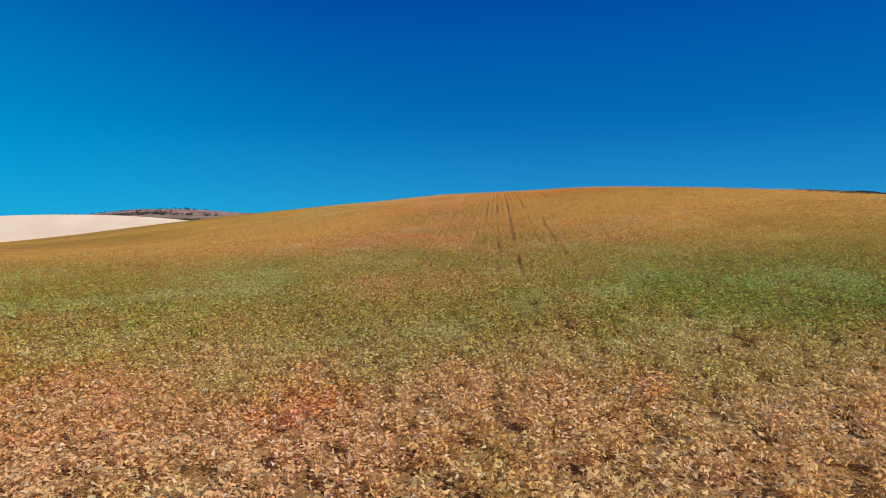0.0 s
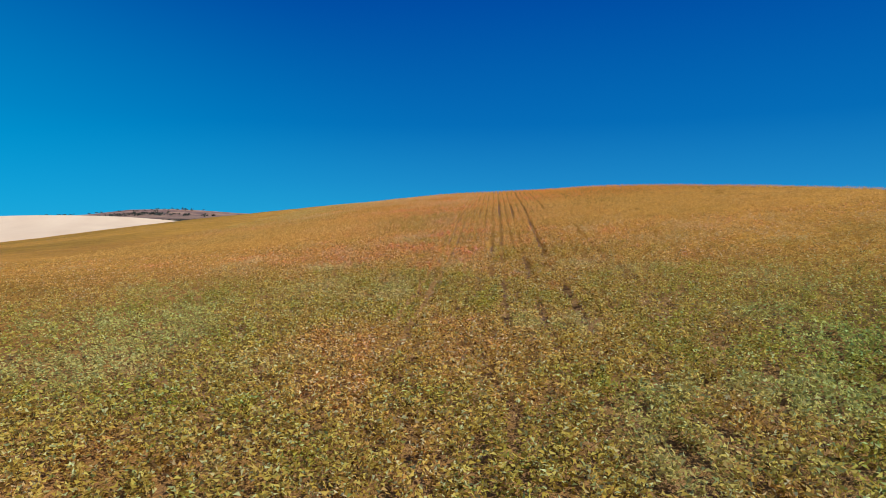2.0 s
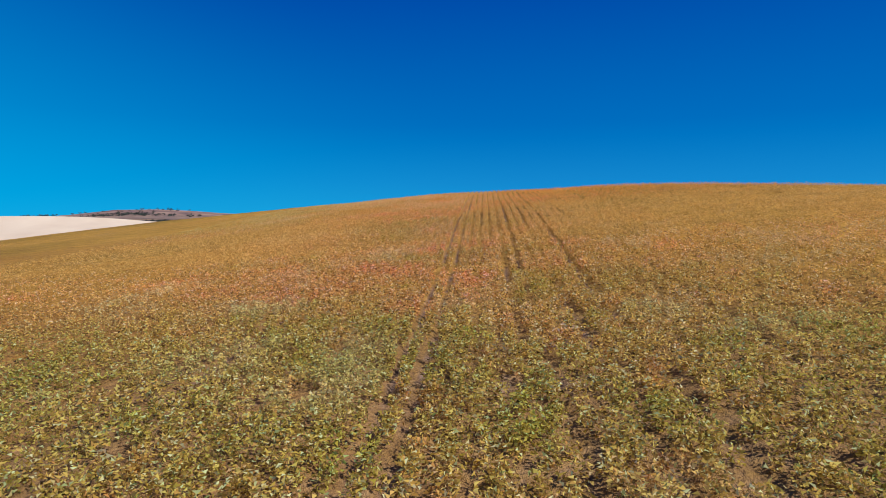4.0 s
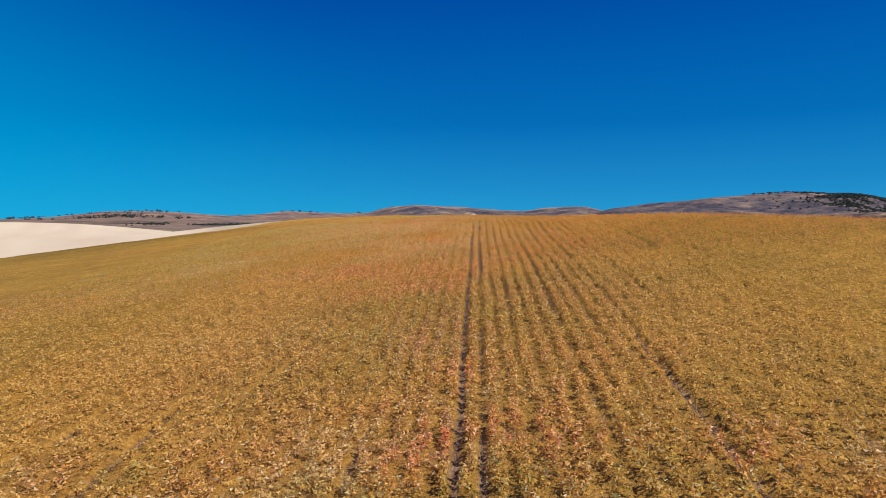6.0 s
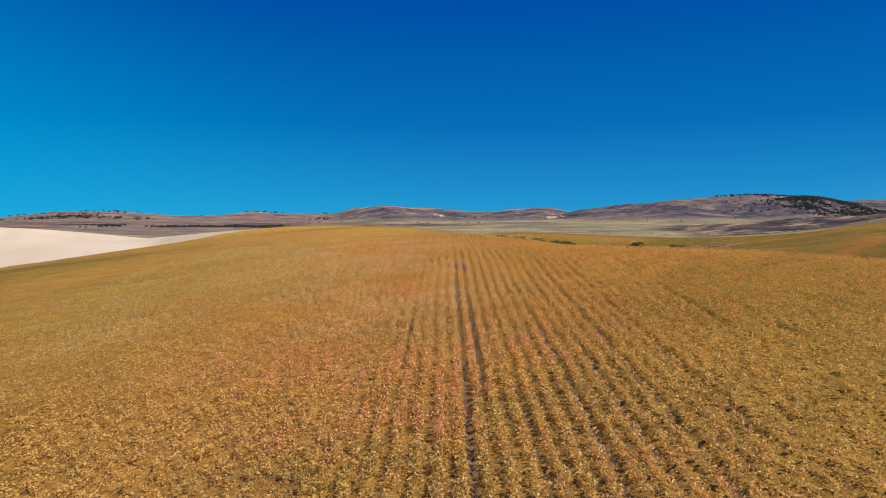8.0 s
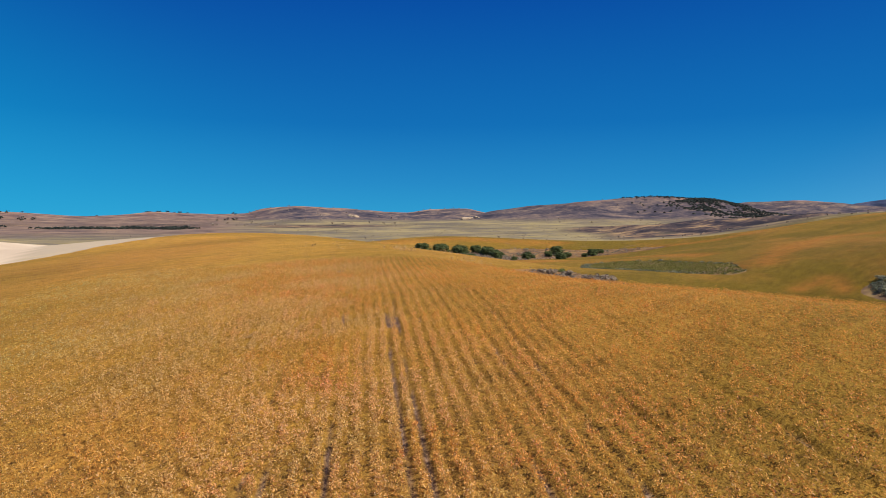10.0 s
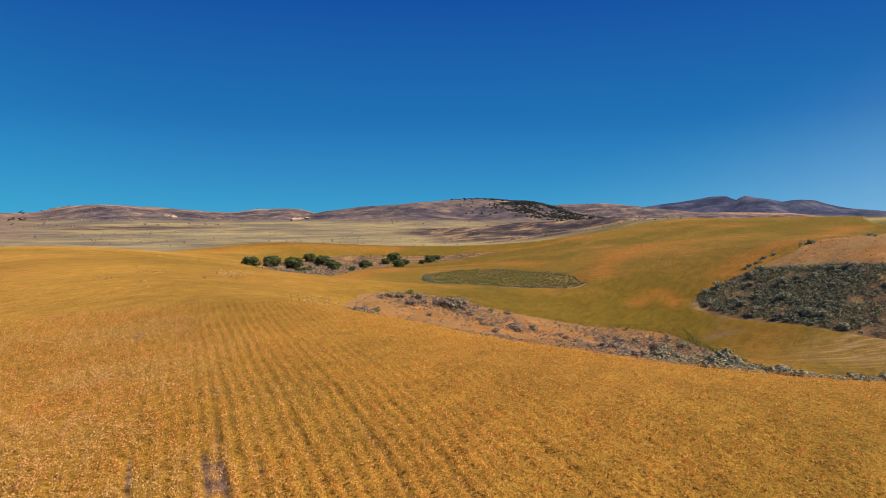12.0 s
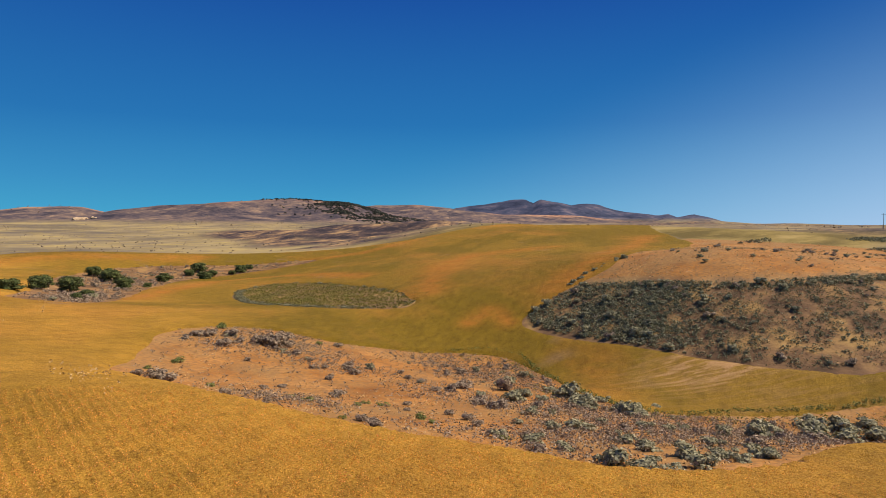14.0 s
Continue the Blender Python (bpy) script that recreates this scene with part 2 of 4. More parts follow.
# ---- materials ----
def material(name):
    mat = bpy.data.materials.new(name)
    mat.use_nodes = True
    nodes = mat.node_tree.nodes
    nodes["Principled BSDF"].inputs["Roughness"].default_value = 0.9
    nodes["Principled BSDF"].inputs["Specular IOR Level"].default_value = 0.15
    return mat, nodes, mat.node_tree.links, nodes["Principled BSDF"]


def tex(nodes, links, size, detail=5.0, rough_=0.6, stretch=None, turn=0.0):
    """Noise in world metres; its features are about size metres across."""
    geo, place, n = nodes.new("ShaderNodeNewGeometry"), nodes.new("ShaderNodeMapping"), nodes.new("ShaderNodeTexNoise")
    place.vector_type = "TEXTURE"
    place.inputs["Scale"].default_value = stretch or (1, 1, 1)
    place.inputs["Rotation"].default_value = (0, 0, turn)
    links.new(geo.outputs["Position"], place.inputs["Vector"])
    links.new(place.outputs[0], n.inputs["Vector"])
    n.inputs["Scale"].default_value, n.inputs["Detail"].default_value, n.inputs["Roughness"].default_value = 1.0 / size, detail, rough_
    return n.outputs["Fac"]


def ramp(nodes, links, fac, stops):
    r = nodes.new("ShaderNodeValToRGB")
    while len(r.color_ramp.elements) < len(stops):
        r.color_ramp.elements.new(0.5)
    for e, (p, c) in zip(r.color_ramp.elements, stops):
        e.position, e.color = p, (*c, 1) if len(c) == 3 else c
    links.new(fac, r.inputs[0])
    return r.outputs[0]


def grey(v):
    return (v, v, v)


def mix(nodes, links, fac, a, b, mode="MIX"):
    m = nodes.new("ShaderNodeMix")
    m.data_type, m.blend_type = "RGBA", mode
    for slot, value in ((0, fac), (6, a), (7, b)):
        if isinstance(value, (int, float)):
            m.inputs[slot].default_value = value
        elif isinstance(value, tuple):
            m.inputs[slot].default_value = (*value, 1)
        else:
            links.new(value, m.inputs[slot])
    return m.outputs[2]


def attribute(nodes, name):
    a = nodes.new("ShaderNodeAttribute")
    a.attribute_name = name
    return a.outputs["Fac"]


def bump(nodes, links, bsdf, height, strength, distance):
    b = nodes.new("ShaderNodeBump")
    b.inputs["Strength"].default_value, b.inputs["Distance"].default_value = strength, distance
    links.new(height, b.inputs["Height"])
    links.new(b.outputs[0], bsdf.inputs["Normal"])


def ground_material():
    """Dry range land: tan grass and sage on the plain, bleached stubble, sandy banks, tilled soil, wooded and bare hills."""
    mat, n, l, bsdf = material("dry_ground")
    fine, mid, wide, huge = tex(n, l, 0.5), tex(n, l, 5), tex(n, l, 42, 6), tex(n, l, 130, 8, 0.7)
    grass = ramp(n, l, mid, [(0.34, (0.20, 0.155, 0.055)), (0.5, (0.33, 0.255, 0.085)), (0.66, (0.46, 0.36, 0.135))])
    sage = ramp(n, l, fine, [(0.3, (0.13, 0.115, 0.085)), (0.7, (0.26, 0.215, 0.15))])
    cover = ramp(n, l, tex(n, l, 22, 8, 0.76, (1.3, 1, 1)), [(0.42, grey(0)), (0.54, grey(1))])
    col = mix(n, l, cover, grass, sage)
    far_grass = ramp(n, l, huge, [(0.40, (0.12, 0.105, 0.085)), (0.49, (0.28, 0.225, 0.125)), (0.58, (0.52, 0.41, 0.175))])
    col = mix(n, l, 0.5, col, far_grass)
    # hills: dark mauve sage on the flanks, bare reddish tops
    flank = ramp(n, l, mix(n, l, 0.45, tex(n, l, 55, 9, 0.72), tex(n, l, 14, 9, 0.8, (1, 1, 0.35))), [(0.41, (0.035, 0.034, 0.046)), (0.475, (0.095, 0.078, 0.086)), (0.53, (0.175, 0.128, 0.11)), (0.61, (0.38, 0.27, 0.165))])
    crest = ramp(n, l, tex(n, l, 40, 9, 0.7), [(0.40, (0.15, 0.085, 0.07)), (0.5, (0.36, 0.20, 0.13)), (0.60, (0.52, 0.33, 0.20))])
    hill = mix(n, l, attribute(n, "crest"), flank, crest)
    col = mix(n, l, attribute(n, "hill"), col, hill)
    col = mix(n, l, attribute(n, "heath"), col, ramp(n, l, tex(n, l, 22, 9, 0.75, (2.2, 1, 1), 0.5), [(0.41, (0.03, 0.026, 0.03)), (0.49, (0.09, 0.064, 0.056)), (0.55, (0.22, 0.145, 0.085)), (0.63, (0.46, 0.30, 0.14))]))
    meadow = ramp(n, l, tex(n, l, 18, 6, 0.65, (3, 1, 1)), [(0.40, (0.13, 0.10, 0.028)), (0.52, (0.24, 0.185, 0.055)), (0.62, (0.36, 0.275, 0.10))])
    col = mix(n, l, attribute(n, "meadow"), col, meadow)
    # farthest range: the blue haze of distance is put into its colour
    hazy_peak = ramp(n, l, tex(n, l, 120, 10, 0.72), [(0.38, (0.02, 0.03, 0.06)), (0.50, (0.048, 0.062, 0.11)), (0.60, (0.11, 0.105, 0.145)), (0.70, (0.20, 0.165, 0.175))])
    col = mix(n, l, attribute(n, "hazy_peak"), col, hazy_peak)
    sand = ramp(n, l, mid, [(0.30, (0.23, 0.09, 0.022)), (0.5, (0.41, 0.18, 0.042)), (0.7, (0.55, 0.275, 0.085))])
    sand = mix(n, l, ramp(n, l, tex(n, l, 11, 6, 0.7), [(0.42, grey(0)), (0.60, grey(0.85))]), sand, (0.34, 0.20, 0.075))
    sand = mix(n, l, ramp(n, l, fine, [(0.44, grey(0)), (0.62, grey(0.75))]), sand, (0.22, 0.125, 0.055))
    col = mix(n, l, attribute(n, "sand"), col, sand)
    brush = ramp(n, l, mid, [(0.34, (0.10, 0.062, 0.036)), (0.5, (0.20, 0.12, 0.062)), (0.66, (0.37, 0.235, 0.09))])
    col = mix(n, l, attribute(n, "brush"), col, brush)
    stubble = ramp(n, l, tex(n, l, 14, 4, 0.5, (1, 9, 1), 0.5), [(0.3, (0.70, 0.54, 0.36)), (0.7, (0.80, 0.645, 0.44))])
    col = mix(n, l, attribute(n, "stubble"), col, stubble)
    soil = ramp(n, l, fine, [(0.3, (0.13, 0.085, 0.07)), (0.55, (0.24, 0.165, 0.14)), (0.75, (0.36, 0.27, 0.23))])
    col = mix(n, l, attribute(n, "soil"), col, soil)
    l.new(col, bsdf.inputs["Base Color"])
    bump(n, l, bsdf, mix(n, l, 0.5, fine, mid), 0.7, 0.35)
    return mat


def canopy_material():
    """Ripe crop seen from afar: golden to rust leaves with olive drifts and faint drill rows."""
    mat, n, l, bsdf = material("ripe_canopy")
    leafy = tex(n, l, 0.13, 4, 0.75)
    gold = ramp(n, l, leafy, [(0.3, (0.31, 0.145, 0.018)), (0.5, (0.63, 0.33, 0.046)), (0.72, (0.86, 0.50, 0.10))])
    rust = ramp(n, l, leafy, [(0.3, (0.36, 0.125, 0.02)), (0.5, (0.66, 0.26, 0.05)), (0.72, (0.82, 0.39, 0.12))])
    olive = ramp(n, l, leafy, [(0.3, (0.07, 0.043, 0.005)), (0.5, (0.20, 0.132, 0.010)), (0.72, (0.36, 0.232, 0.022))])
    drift = tex(n, l, 30, 6, 0.6, (1, 2.2, 1), -0.4)
    green = n.new("ShaderNodeMath")
    green.operation, green.use_clamp = "MULTIPLY_ADD", True
    l.new(attribute(n, "green"), green.inputs[0])
    green.inputs[1].default_value = 0.85
    l.new(ramp(n, l, tex(n, l, 40, 5, 0.6, (2.0, 1, 1), 0.6), [(0.45, grey(0)), (0.62, grey(0.6))]), green.inputs[2])
    col = mix(n, l, green.outputs[0], gold, olive)
    col = mix(n, l, ramp(n, l, drift, [(0.50, grey(0)), (0.68, grey(0.38))]), col, rust)
    worn = ramp(n, l, leafy, [(0.3, (0.25, 0.085, 0.012)), (0.5, (0.49, 0.185, 0.026)), (0.72, (0.66, 0.28, 0.055))])
    col = mix(n, l, mix(n, l, 1.0, attribute(n, "rust"), ramp(n, l, tex(n, l, 5, 6, 0.7), [(0.34, grey(0.25)), (0.6, grey(1.0))]), "MULTIPLY"), col, worn)
    streak = ramp(n, l, tex(n, l, 1.1, 7, 0.8, (1, 2.5, 1), -1.1), [(0.36, grey(0.74)), (0.6, grey(1.12))])
    col = mix(n, l, 1.0, col, streak, "MULTIPLY")
    dirt = ramp(n, l, tex(n, l, 0.4), [(0.3, (0.17, 0.10, 0.06)), (0.55, (0.34, 0.215, 0.14)), (0.75, (0.54, 0.37, 0.25))])
    col = mix(n, l, attribute(n, "bare"), col, dirt)
    lines = tex(n, l, 0.9, 5, 0.7, (14, 1, 1), -0.52)
    pale = mix(n, l, 1.0, attribute(n, "scald"), ramp(n, l, lines, [(0.46, grey(0.12)), (0.60, grey(1))]), "MULTIPLY")
    col = mix(n, l, pale, col, ramp(n, l, leafy, [(0.35, (0.50, 0.26, 0.12)), (0.6, (0.74, 0.47, 0.28))]))
    l.new(col, bsdf.inputs["Base Color"])
    bsdf.inputs["Roughness"].default_value = 0.85
    bump(n, l, bsdf, leafy, 1.0, 0.22)
    return mat


def leaf_material(name, stops, drift_stops=None, size=7.0, through_=0.25, fresh=None):
    """Leaves that vary one by one, with drifts across the plan."""
    mat, n, l, bsdf = material(name)
    geo = n.new("ShaderNodeNewGeometry")
    col = ramp(n, l, geo.outputs["Random Per Island"], stops)
    if drift_stops:
        d = ramp(n, l, tex(n, l, size, 4, 0.6), drift_stops)
        col = mix(n, l, 1.0, col, d, "MULTIPLY")
    if fresh:
        col = mix(n, l, mix(n, l, 1.0, attribute(n, "deep"), (0.6, 0.6, 0.6), "MULTIPLY"), col, (0.88, 0.405, 0.08))
        patch = ramp(n, l, tex(n, l, 1.5, 4, 0.65, (1, 1.5, 1)), [(0.34, (0.84, 0.96, 0.62)), (0.44, (1.0, 1.0, 0.9)), (0.55, (1.08, 1.02, 1.0)), (0.66, (1.14, 0.86, 1.05))])
        col = mix(n, l, 1.0, col, patch, "MULTIPLY")
        col = mix(n, l, attribute(n, "even"), col, mix(n, l, attribute(n, "deep"), (0.80, 0.50, 0.13), (0.88, 0.415, 0.08)))
        col = mix(n, l, attribute(n, "dry"), col, mix(n, l, 0.5, col, (0.86, 0.69, 0.36)))
        col = mix(n, l, attribute(n, "green"), col, mix(n, l, 1.0, col, fresh, "MULTIPLY"))
    l.new(col, bsdf.inputs["Base Color"])
    bsdf.inputs["Roughness"].default_value = 0.7
    glow = n.new("ShaderNodeBsdfTranslucent")
    l.new(col, glow.inputs["Color"])
    both = n.new("ShaderNodeMixShader")
    both.inputs[0].default_value = through_
    l.new(bsdf.outputs[0], both.inputs[1])
    l.new(glow.outputs[0], both.inputs[2])
    l.new(both.outputs[0], n["Material Output"].inputs["Surface"])
    return mat


def bark_material():
    mat, n, l, bsdf = material("grey_bark")
    l.new(ramp(n, l, tex(n, l, 0.08, 5, 0.6, (1, 1, 5)), [(0.3, (0.09, 0.07, 0.055)), (0.7, (0.24, 0.19, 0.15))]), bsdf.inputs["Base Color"])
    return mat


GROUND, CANOPY, BARK = ground_material(), canopy_material(), bark_material()
CROP = leaf_material("crop_leaf", [(0.0, (0.11, 0.06, 0.03)), (0.16, (0.42, 0.21, 0.05)), (0.4, (0.78, 0.45, 0.09)), (0.66, (0.96, 0.64, 0.20)),
                                   (0.80, (0.76, 0.32, 0.10)), (0.90, (1.0, 0.86, 0.56)), (1.0, (0.28, 0.27, 0.07))],
                     [(0.36, (0.80, 0.88, 0.8)), (0.5, (1, 1, 1)), (0.64, (1.05, 0.90, 1.1))], 9.0, 0.42, (0.60, 0.98, 0.6))
SAGE = leaf_material("sage_leaf", [(0.0, (0.17, 0.17, 0.10)), (0.5, (0.30, 0.295, 0.18)), (1.0, (0.44, 0.425, 0.28))], through_=0.15)
DARK_SAGE = leaf_material("dark_sage_leaf", [(0.0, (0.085, 0.095, 0.052)), (0.5, (0.165, 0.175, 0.10)), (0.82, (0.26, 0.265, 0.165)), (1.0, (0.38, 0.375, 0.25))], through_=0.12)
DRYBUSH = leaf_material("dry_bush_leaf", [(0.0, (0.16, 0.125, 0.085)), (0.5, (0.31, 0.245, 0.175)), (1.0, (0.47, 0.39, 0.29))], through_=0.15)
GREEN = leaf_material("green_bush_leaf", [(0.0, (0.08, 0.11, 0.03)), (0.5, (0.18, 0.22, 0.065)), (1.0, (0.32, 0.34, 0.12))], through_=0.2)
ROUGH_GRASS = leaf_material("rough_grass", [(0.0, (0.15, 0.14, 0.03)), (0.5, (0.26, 0.23, 0.055)), (1.0, (0.40, 0.33, 0.10))], [(0.4, (0.7, 0.85, 0.7)), (0.6, (1, 1, 1))], 6.0, 0.2)
JUNIPER = leaf_material("juniper_leaf", [(0.0, (0.035, 0.05, 0.018)), (0.5, (0.085, 0.115, 0.036)), (1.0, (0.17, 0.20, 0.07))], through_=0.1)
WOODS = leaf_material("far_woods_leaf", [(0.0, (0.015, 0.022, 0.018)), (0.5, (0.042, 0.052, 0.042)), (1.0, (0.09, 0.10, 0.075))], through_=0.05)
STRAW = leaf_material("straw", [(0.0, (0.46, 0.29, 0.11)), (0.5, (0.60, 0.40, 0.17)), (1.0, (0.74, 0.55, 0.30))], through_=0.2)


# ---- mesh helpers ----
def mesh_from(name, verts, quads, mat):
    """A mesh from arrays of corners and of four- or three-cornered faces."""
    verts, quads = np.asarray(verts, np.float32), np.asarray(quads, np.int32)
    me = bpy.data.meshes.new(name)
    me.vertices.add(len(verts))
    me.vertices.foreach_set("co", verts.ravel())
    me.loops.add(quads.size)
    me.loops.foreach_set("vertex_index", quads.ravel())
    me.polygons.add(len(quads))
    me.polygons.foreach_set("loop_start", np.arange(0, quads.size, quads.shape[1], dtype=np.int32))
    me.update(calc_edges=True)
    me.materials.append(mat)
    return me


def grid_faces(nx, ny):
    i = (np.arange(ny - 1)[:, None] * nx + np.arange(nx - 1)).ravel()
    return np.stack([i, i + 1, i + nx + 1, i + nx], 1)


def steps(lo, hi, fine, growth, cap, end, back):
    """Grid lines: even between lo and hi, then ever wider out to end."""
    mid = list(np.arange(lo, hi + fine / 2, fine))
    up, d = [mid[-1]], fine
    while up[-1] < end:
        d = min(d * growth, cap) if up[-1] < 2100 else d * 1.018
        up.append(up[-1] + d)
    down, d = [mid[0]], fine
    while down[-1] > -end:
        d = min(d * growth, cap) if down[-1] > -back else d * 1.25
        down.append(down[-1] - d)
    return np.array(down[:0:-1] + mid + up[1:])


def layer(me, name, values):
    me.attributes.new(name, "FLOAT", "POINT").data.foreach_set("value", np.asarray(values, np.float32))


# ---- ground ----
def build_ground():
    xs, ys = steps(-80, 260, 2.5, 1.07, 26, 4700, 1500), steps(-10, 360, 2.5, 1.07, 24, 4700, 20)
    X, Y = (a.ravel() for a in np.meshgrid(xs, ys))
    me = mesh_from("ground", np.stack([X, Y, land(X, Y)], 1), grid_faces(len(xs), len(ys)), GROUND)
    me.polygons.foreach_set("use_smooth", np.ones(len(me.polygons), bool))
    high, which, topness = ranges(X, Y)
    near = np.hypot(X, Y - 60) < 700
    crop = np.where(near, in_crop(X, Y), -99)
    layer(me, "soil", np.clip(crop / 3 - 0.4, 0, 1))
    strip = np.maximum.reduce([edge(X, Y, STRIP), edge(X, Y, GULLY)])
    knoll = np.clip(-(edge(X, Y, FACE) + 1.2 * wobble(X, Y, 6, 99)) / 1.5, 0, 1) * (X > 92) * (X < 190) * (Y > 40) * (Y < 150)
    layer(me, "sand", np.where(near, np.maximum(np.clip(strip / 2 + 1.7, 0, 1), knoll), 0))
    hollow = np.maximum(np.clip(edge(X, Y, GULLY) / 2 + 0.5, 0, 0.8), np.clip(edge(X, Y, ISLAND) / 2 + 1.2, 0, 1))
    layer(me, "brush", hollow + np.where((X > 76) & (X < 150) & (Y > 40) & (Y < 140) & (crop < 2.5), 1 - knoll, 0) * (strip < -3))
    west = np.clip((-45 - X - 0.28 * (Y - 166)) / 3, 0, 1) * np.clip(-crop / 2 + 0.3, 0, 1) * np.clip((395 - Y + 0.2 * X) / 4, 0, 1)
    verge = 0.6 * np.clip(-crop / 1.5, 0, 1) * np.clip((Y - 150) / 6, 0, 1) * np.clip((290 - Y) / 20, 0, 1) * (X > -80) * (X < -15)
    layer(me, "stubble", np.where((X < 40) & (X > -420) & (Y > 20), np.maximum(west, verge), 0))
    r, turn = np.hypot(X, Y - 40), np.degrees(np.arctan2(X, Y - 40))
    belt = heath_belt(X, Y)
    west_belt = 0.8 * np.clip(1 - np.abs(r - 930) / 130, 0, 1) * np.clip((12 - turn) / 6, 0, 1)
    east_belt = 0.45 * np.clip((turn - 56) / 6, 0, 1) * np.clip((r - 190) / 60, 0, 1)
    layer(me, "heath", np.clip((east_belt + belt + west_belt) * (2.3 + 3.6 * rough(X, Y, 100, 67)) - 0.6, 0, 1) * (in_crop(X, Y) < -4))
    slope = 0.85 * np.clip((-2 - turn) / 6, 0, 1) * np.clip((r - 520) / 160, 0, 1)
    layer(me, "hill", np.maximum(np.clip((high - 3) / 7, 0, 1) * (which != 4) * np.where(which == 5, 0.8, 1), slope))
    layer(me, "meadow", np.clip((X - 178) / 14, 0, 1) * np.clip((520 - X) / 80, 0, 1) * np.clip((Y - 96 - 0.1 * (X - 180)) / 10, 0, 1) * np.clip((330 - Y) / 40, 0, 1) * (crop < 0))
    layer(me, "crest", 0.5 * slope + (1 - 0.5 * slope) * np.clip((topness - np.where((turn > 12) & (turn < 48), 0.93, 0.84) + 0.22 * rough(X, Y, 110, 68)) / 0.14, 0, 1) * np.where(turn > 60, 0.5, 1))
    layer(me, "hazy_peak", np.clip((high - 12) / 25, 0, 1) * (which == 4))
    return tagged(new("ground", me), "rolling dry range land with tan grass and bare hills", "ground", kind="structure")


build_ground()

# rows run a few degrees right of +y
ROW_TURN, ROW_GAP = radians(4.8), 0.50


def row_frame(x, y):
    c, s = math.cos(ROW_TURN), math.sin(ROW_TURN)
    return x * c - y * s, x * s + y * c            # across, along


def row_place(u, v):
    c, s = math.cos(ROW_TURN), math.sin(ROW_TURN)
    return u * c + v * s, -u * s + v * c


NEAR_U, NEAR_V = (-36.0, 44.0), (-8.0, 114.0)      # stretch of the crop with its drill rows, across and along them


def missing(row, x, y, along):
    """Where plants are thin along a row: 0 full, 1 bare."""
    thin = 0.9 * wobble(row * 9.1, along, 6.0, 51) + 0.7 * wobble(row * 5.3, along, 1.5, 52) + 0.2 * wobble(x, y, 13, 53)
    return np.clip((thin - 1.16) * 4, 0, 0.7)


def furrow(edge_, x, y, along):
    """How open the gap beside a row is: 0 closed by leaves, 1 open to the soil."""
    mid = np.exp(-((x + 0.8 - 0.06 * y) / 8.0) ** 2)
    g = 0.75 * wobble(edge_ * 7.7, along, 9.0, 57) + 0.5 * wobble(edge_ * 3.3, along, 1.8, 58) + 1.7 * lattice(edge_, edge_ * 0, 59) - 1.62 + 0.85 * mid
    return np.clip(g, 0, 1) * np.clip((y - 12) / 14, 0, 1) * np.clip((106 - y) / 48, 0, 1)


def build_rows():
    """The near crop as one sheet of leafy ridges, row by row, with open furrows between."""
    us = np.arange(NEAR_U[0], NEAR_U[1] + 0.01, ROW_GAP / 4)
    vs = np.arange(NEAR_V[0], NEAR_V[1] + 0.01, 0.48)
    U, V = np.meshgrid(us, vs)
    k = np.round(U / (ROW_GAP / 4)).astype(int) % 4
    row, gap = np.round(U / ROW_GAP), np.floor(U / ROW_GAP)
    sway = 0.05 * wobble(row * 0, V, 3.1, 60)
    X, Y = row_place(U + sway, V)
    open_ = furrow(gap, X, Y, V)
    ridge = np.where(k == 0, 0.29, np.where(k == 2, 0.25 - 0.22 * open_, 0.27 - 0.08 * open_)) * (1 - 0.95 * missing(row, X, Y, V))
    ridge = ridge + 0.06 * wobble(X, Y, 0.35, 61) + 0.05 * wobble(X, Y, 2.5, 62)
    ridge = ridge * (0.55 + 0.45 * np.clip((np.abs(X) - 3) / 10, 0, 1))
    d = in_crop(X, Y)
    rim = np.minimum.reduce([U - NEAR_U[0], NEAR_U[1] - U, V - NEAR_V[0], NEAR_V[1] - V])
    ridge = ridge + (0.27 - ridge) * np.clip(1.3 - rim / 6, 0, 1)
    lift = np.where(d > 0, np.maximum(ridge, 0.02), np.clip(0.02 + d * 0.3, -0.3, 0))
    Z = land(X, Y) + lift
    keep = (d[:-1, :-1] > -0.8) & (d[1:, 1:] > -0.8)
    faces = grid_faces(len(us), len(vs))[keep.ravel()]
    used, faces = np.unique(faces, return_inverse=True)
    me = mesh_from("crop_rows", np.stack([X.ravel(), Y.ravel(), Z.ravel()], 1)[used], faces.reshape(-1, 4), CANOPY)
    # soil colour below the near leaves, doubling as painted shade between the plants
    under = 0.15 * np.clip((12 - np.abs(X)) / 8, 0, 1) * np.clip((75 - Y) / 20, 0, 1)
    under = np.maximum(under, 0.45 * np.clip((40 - Y) / 16, 0, 1) * np.clip((16 - np.abs(X)) / 12 + 0.5 * rough(X, Y, 8, 86), 0, 1))
    layer(me, "bare", np.maximum(np.clip((0.10 - lift) / 0.06, 0, 1), under).ravel()[used])
    layer(me, "green", np.clip(greenness(X, Y) + 0.18 * deepness(X, Y), 0, 1).ravel()[used])
    tagged(new("crop_rows", me), "drill rows of ripe golden crop with open mauve furrows", "crop field", kind="stuff")


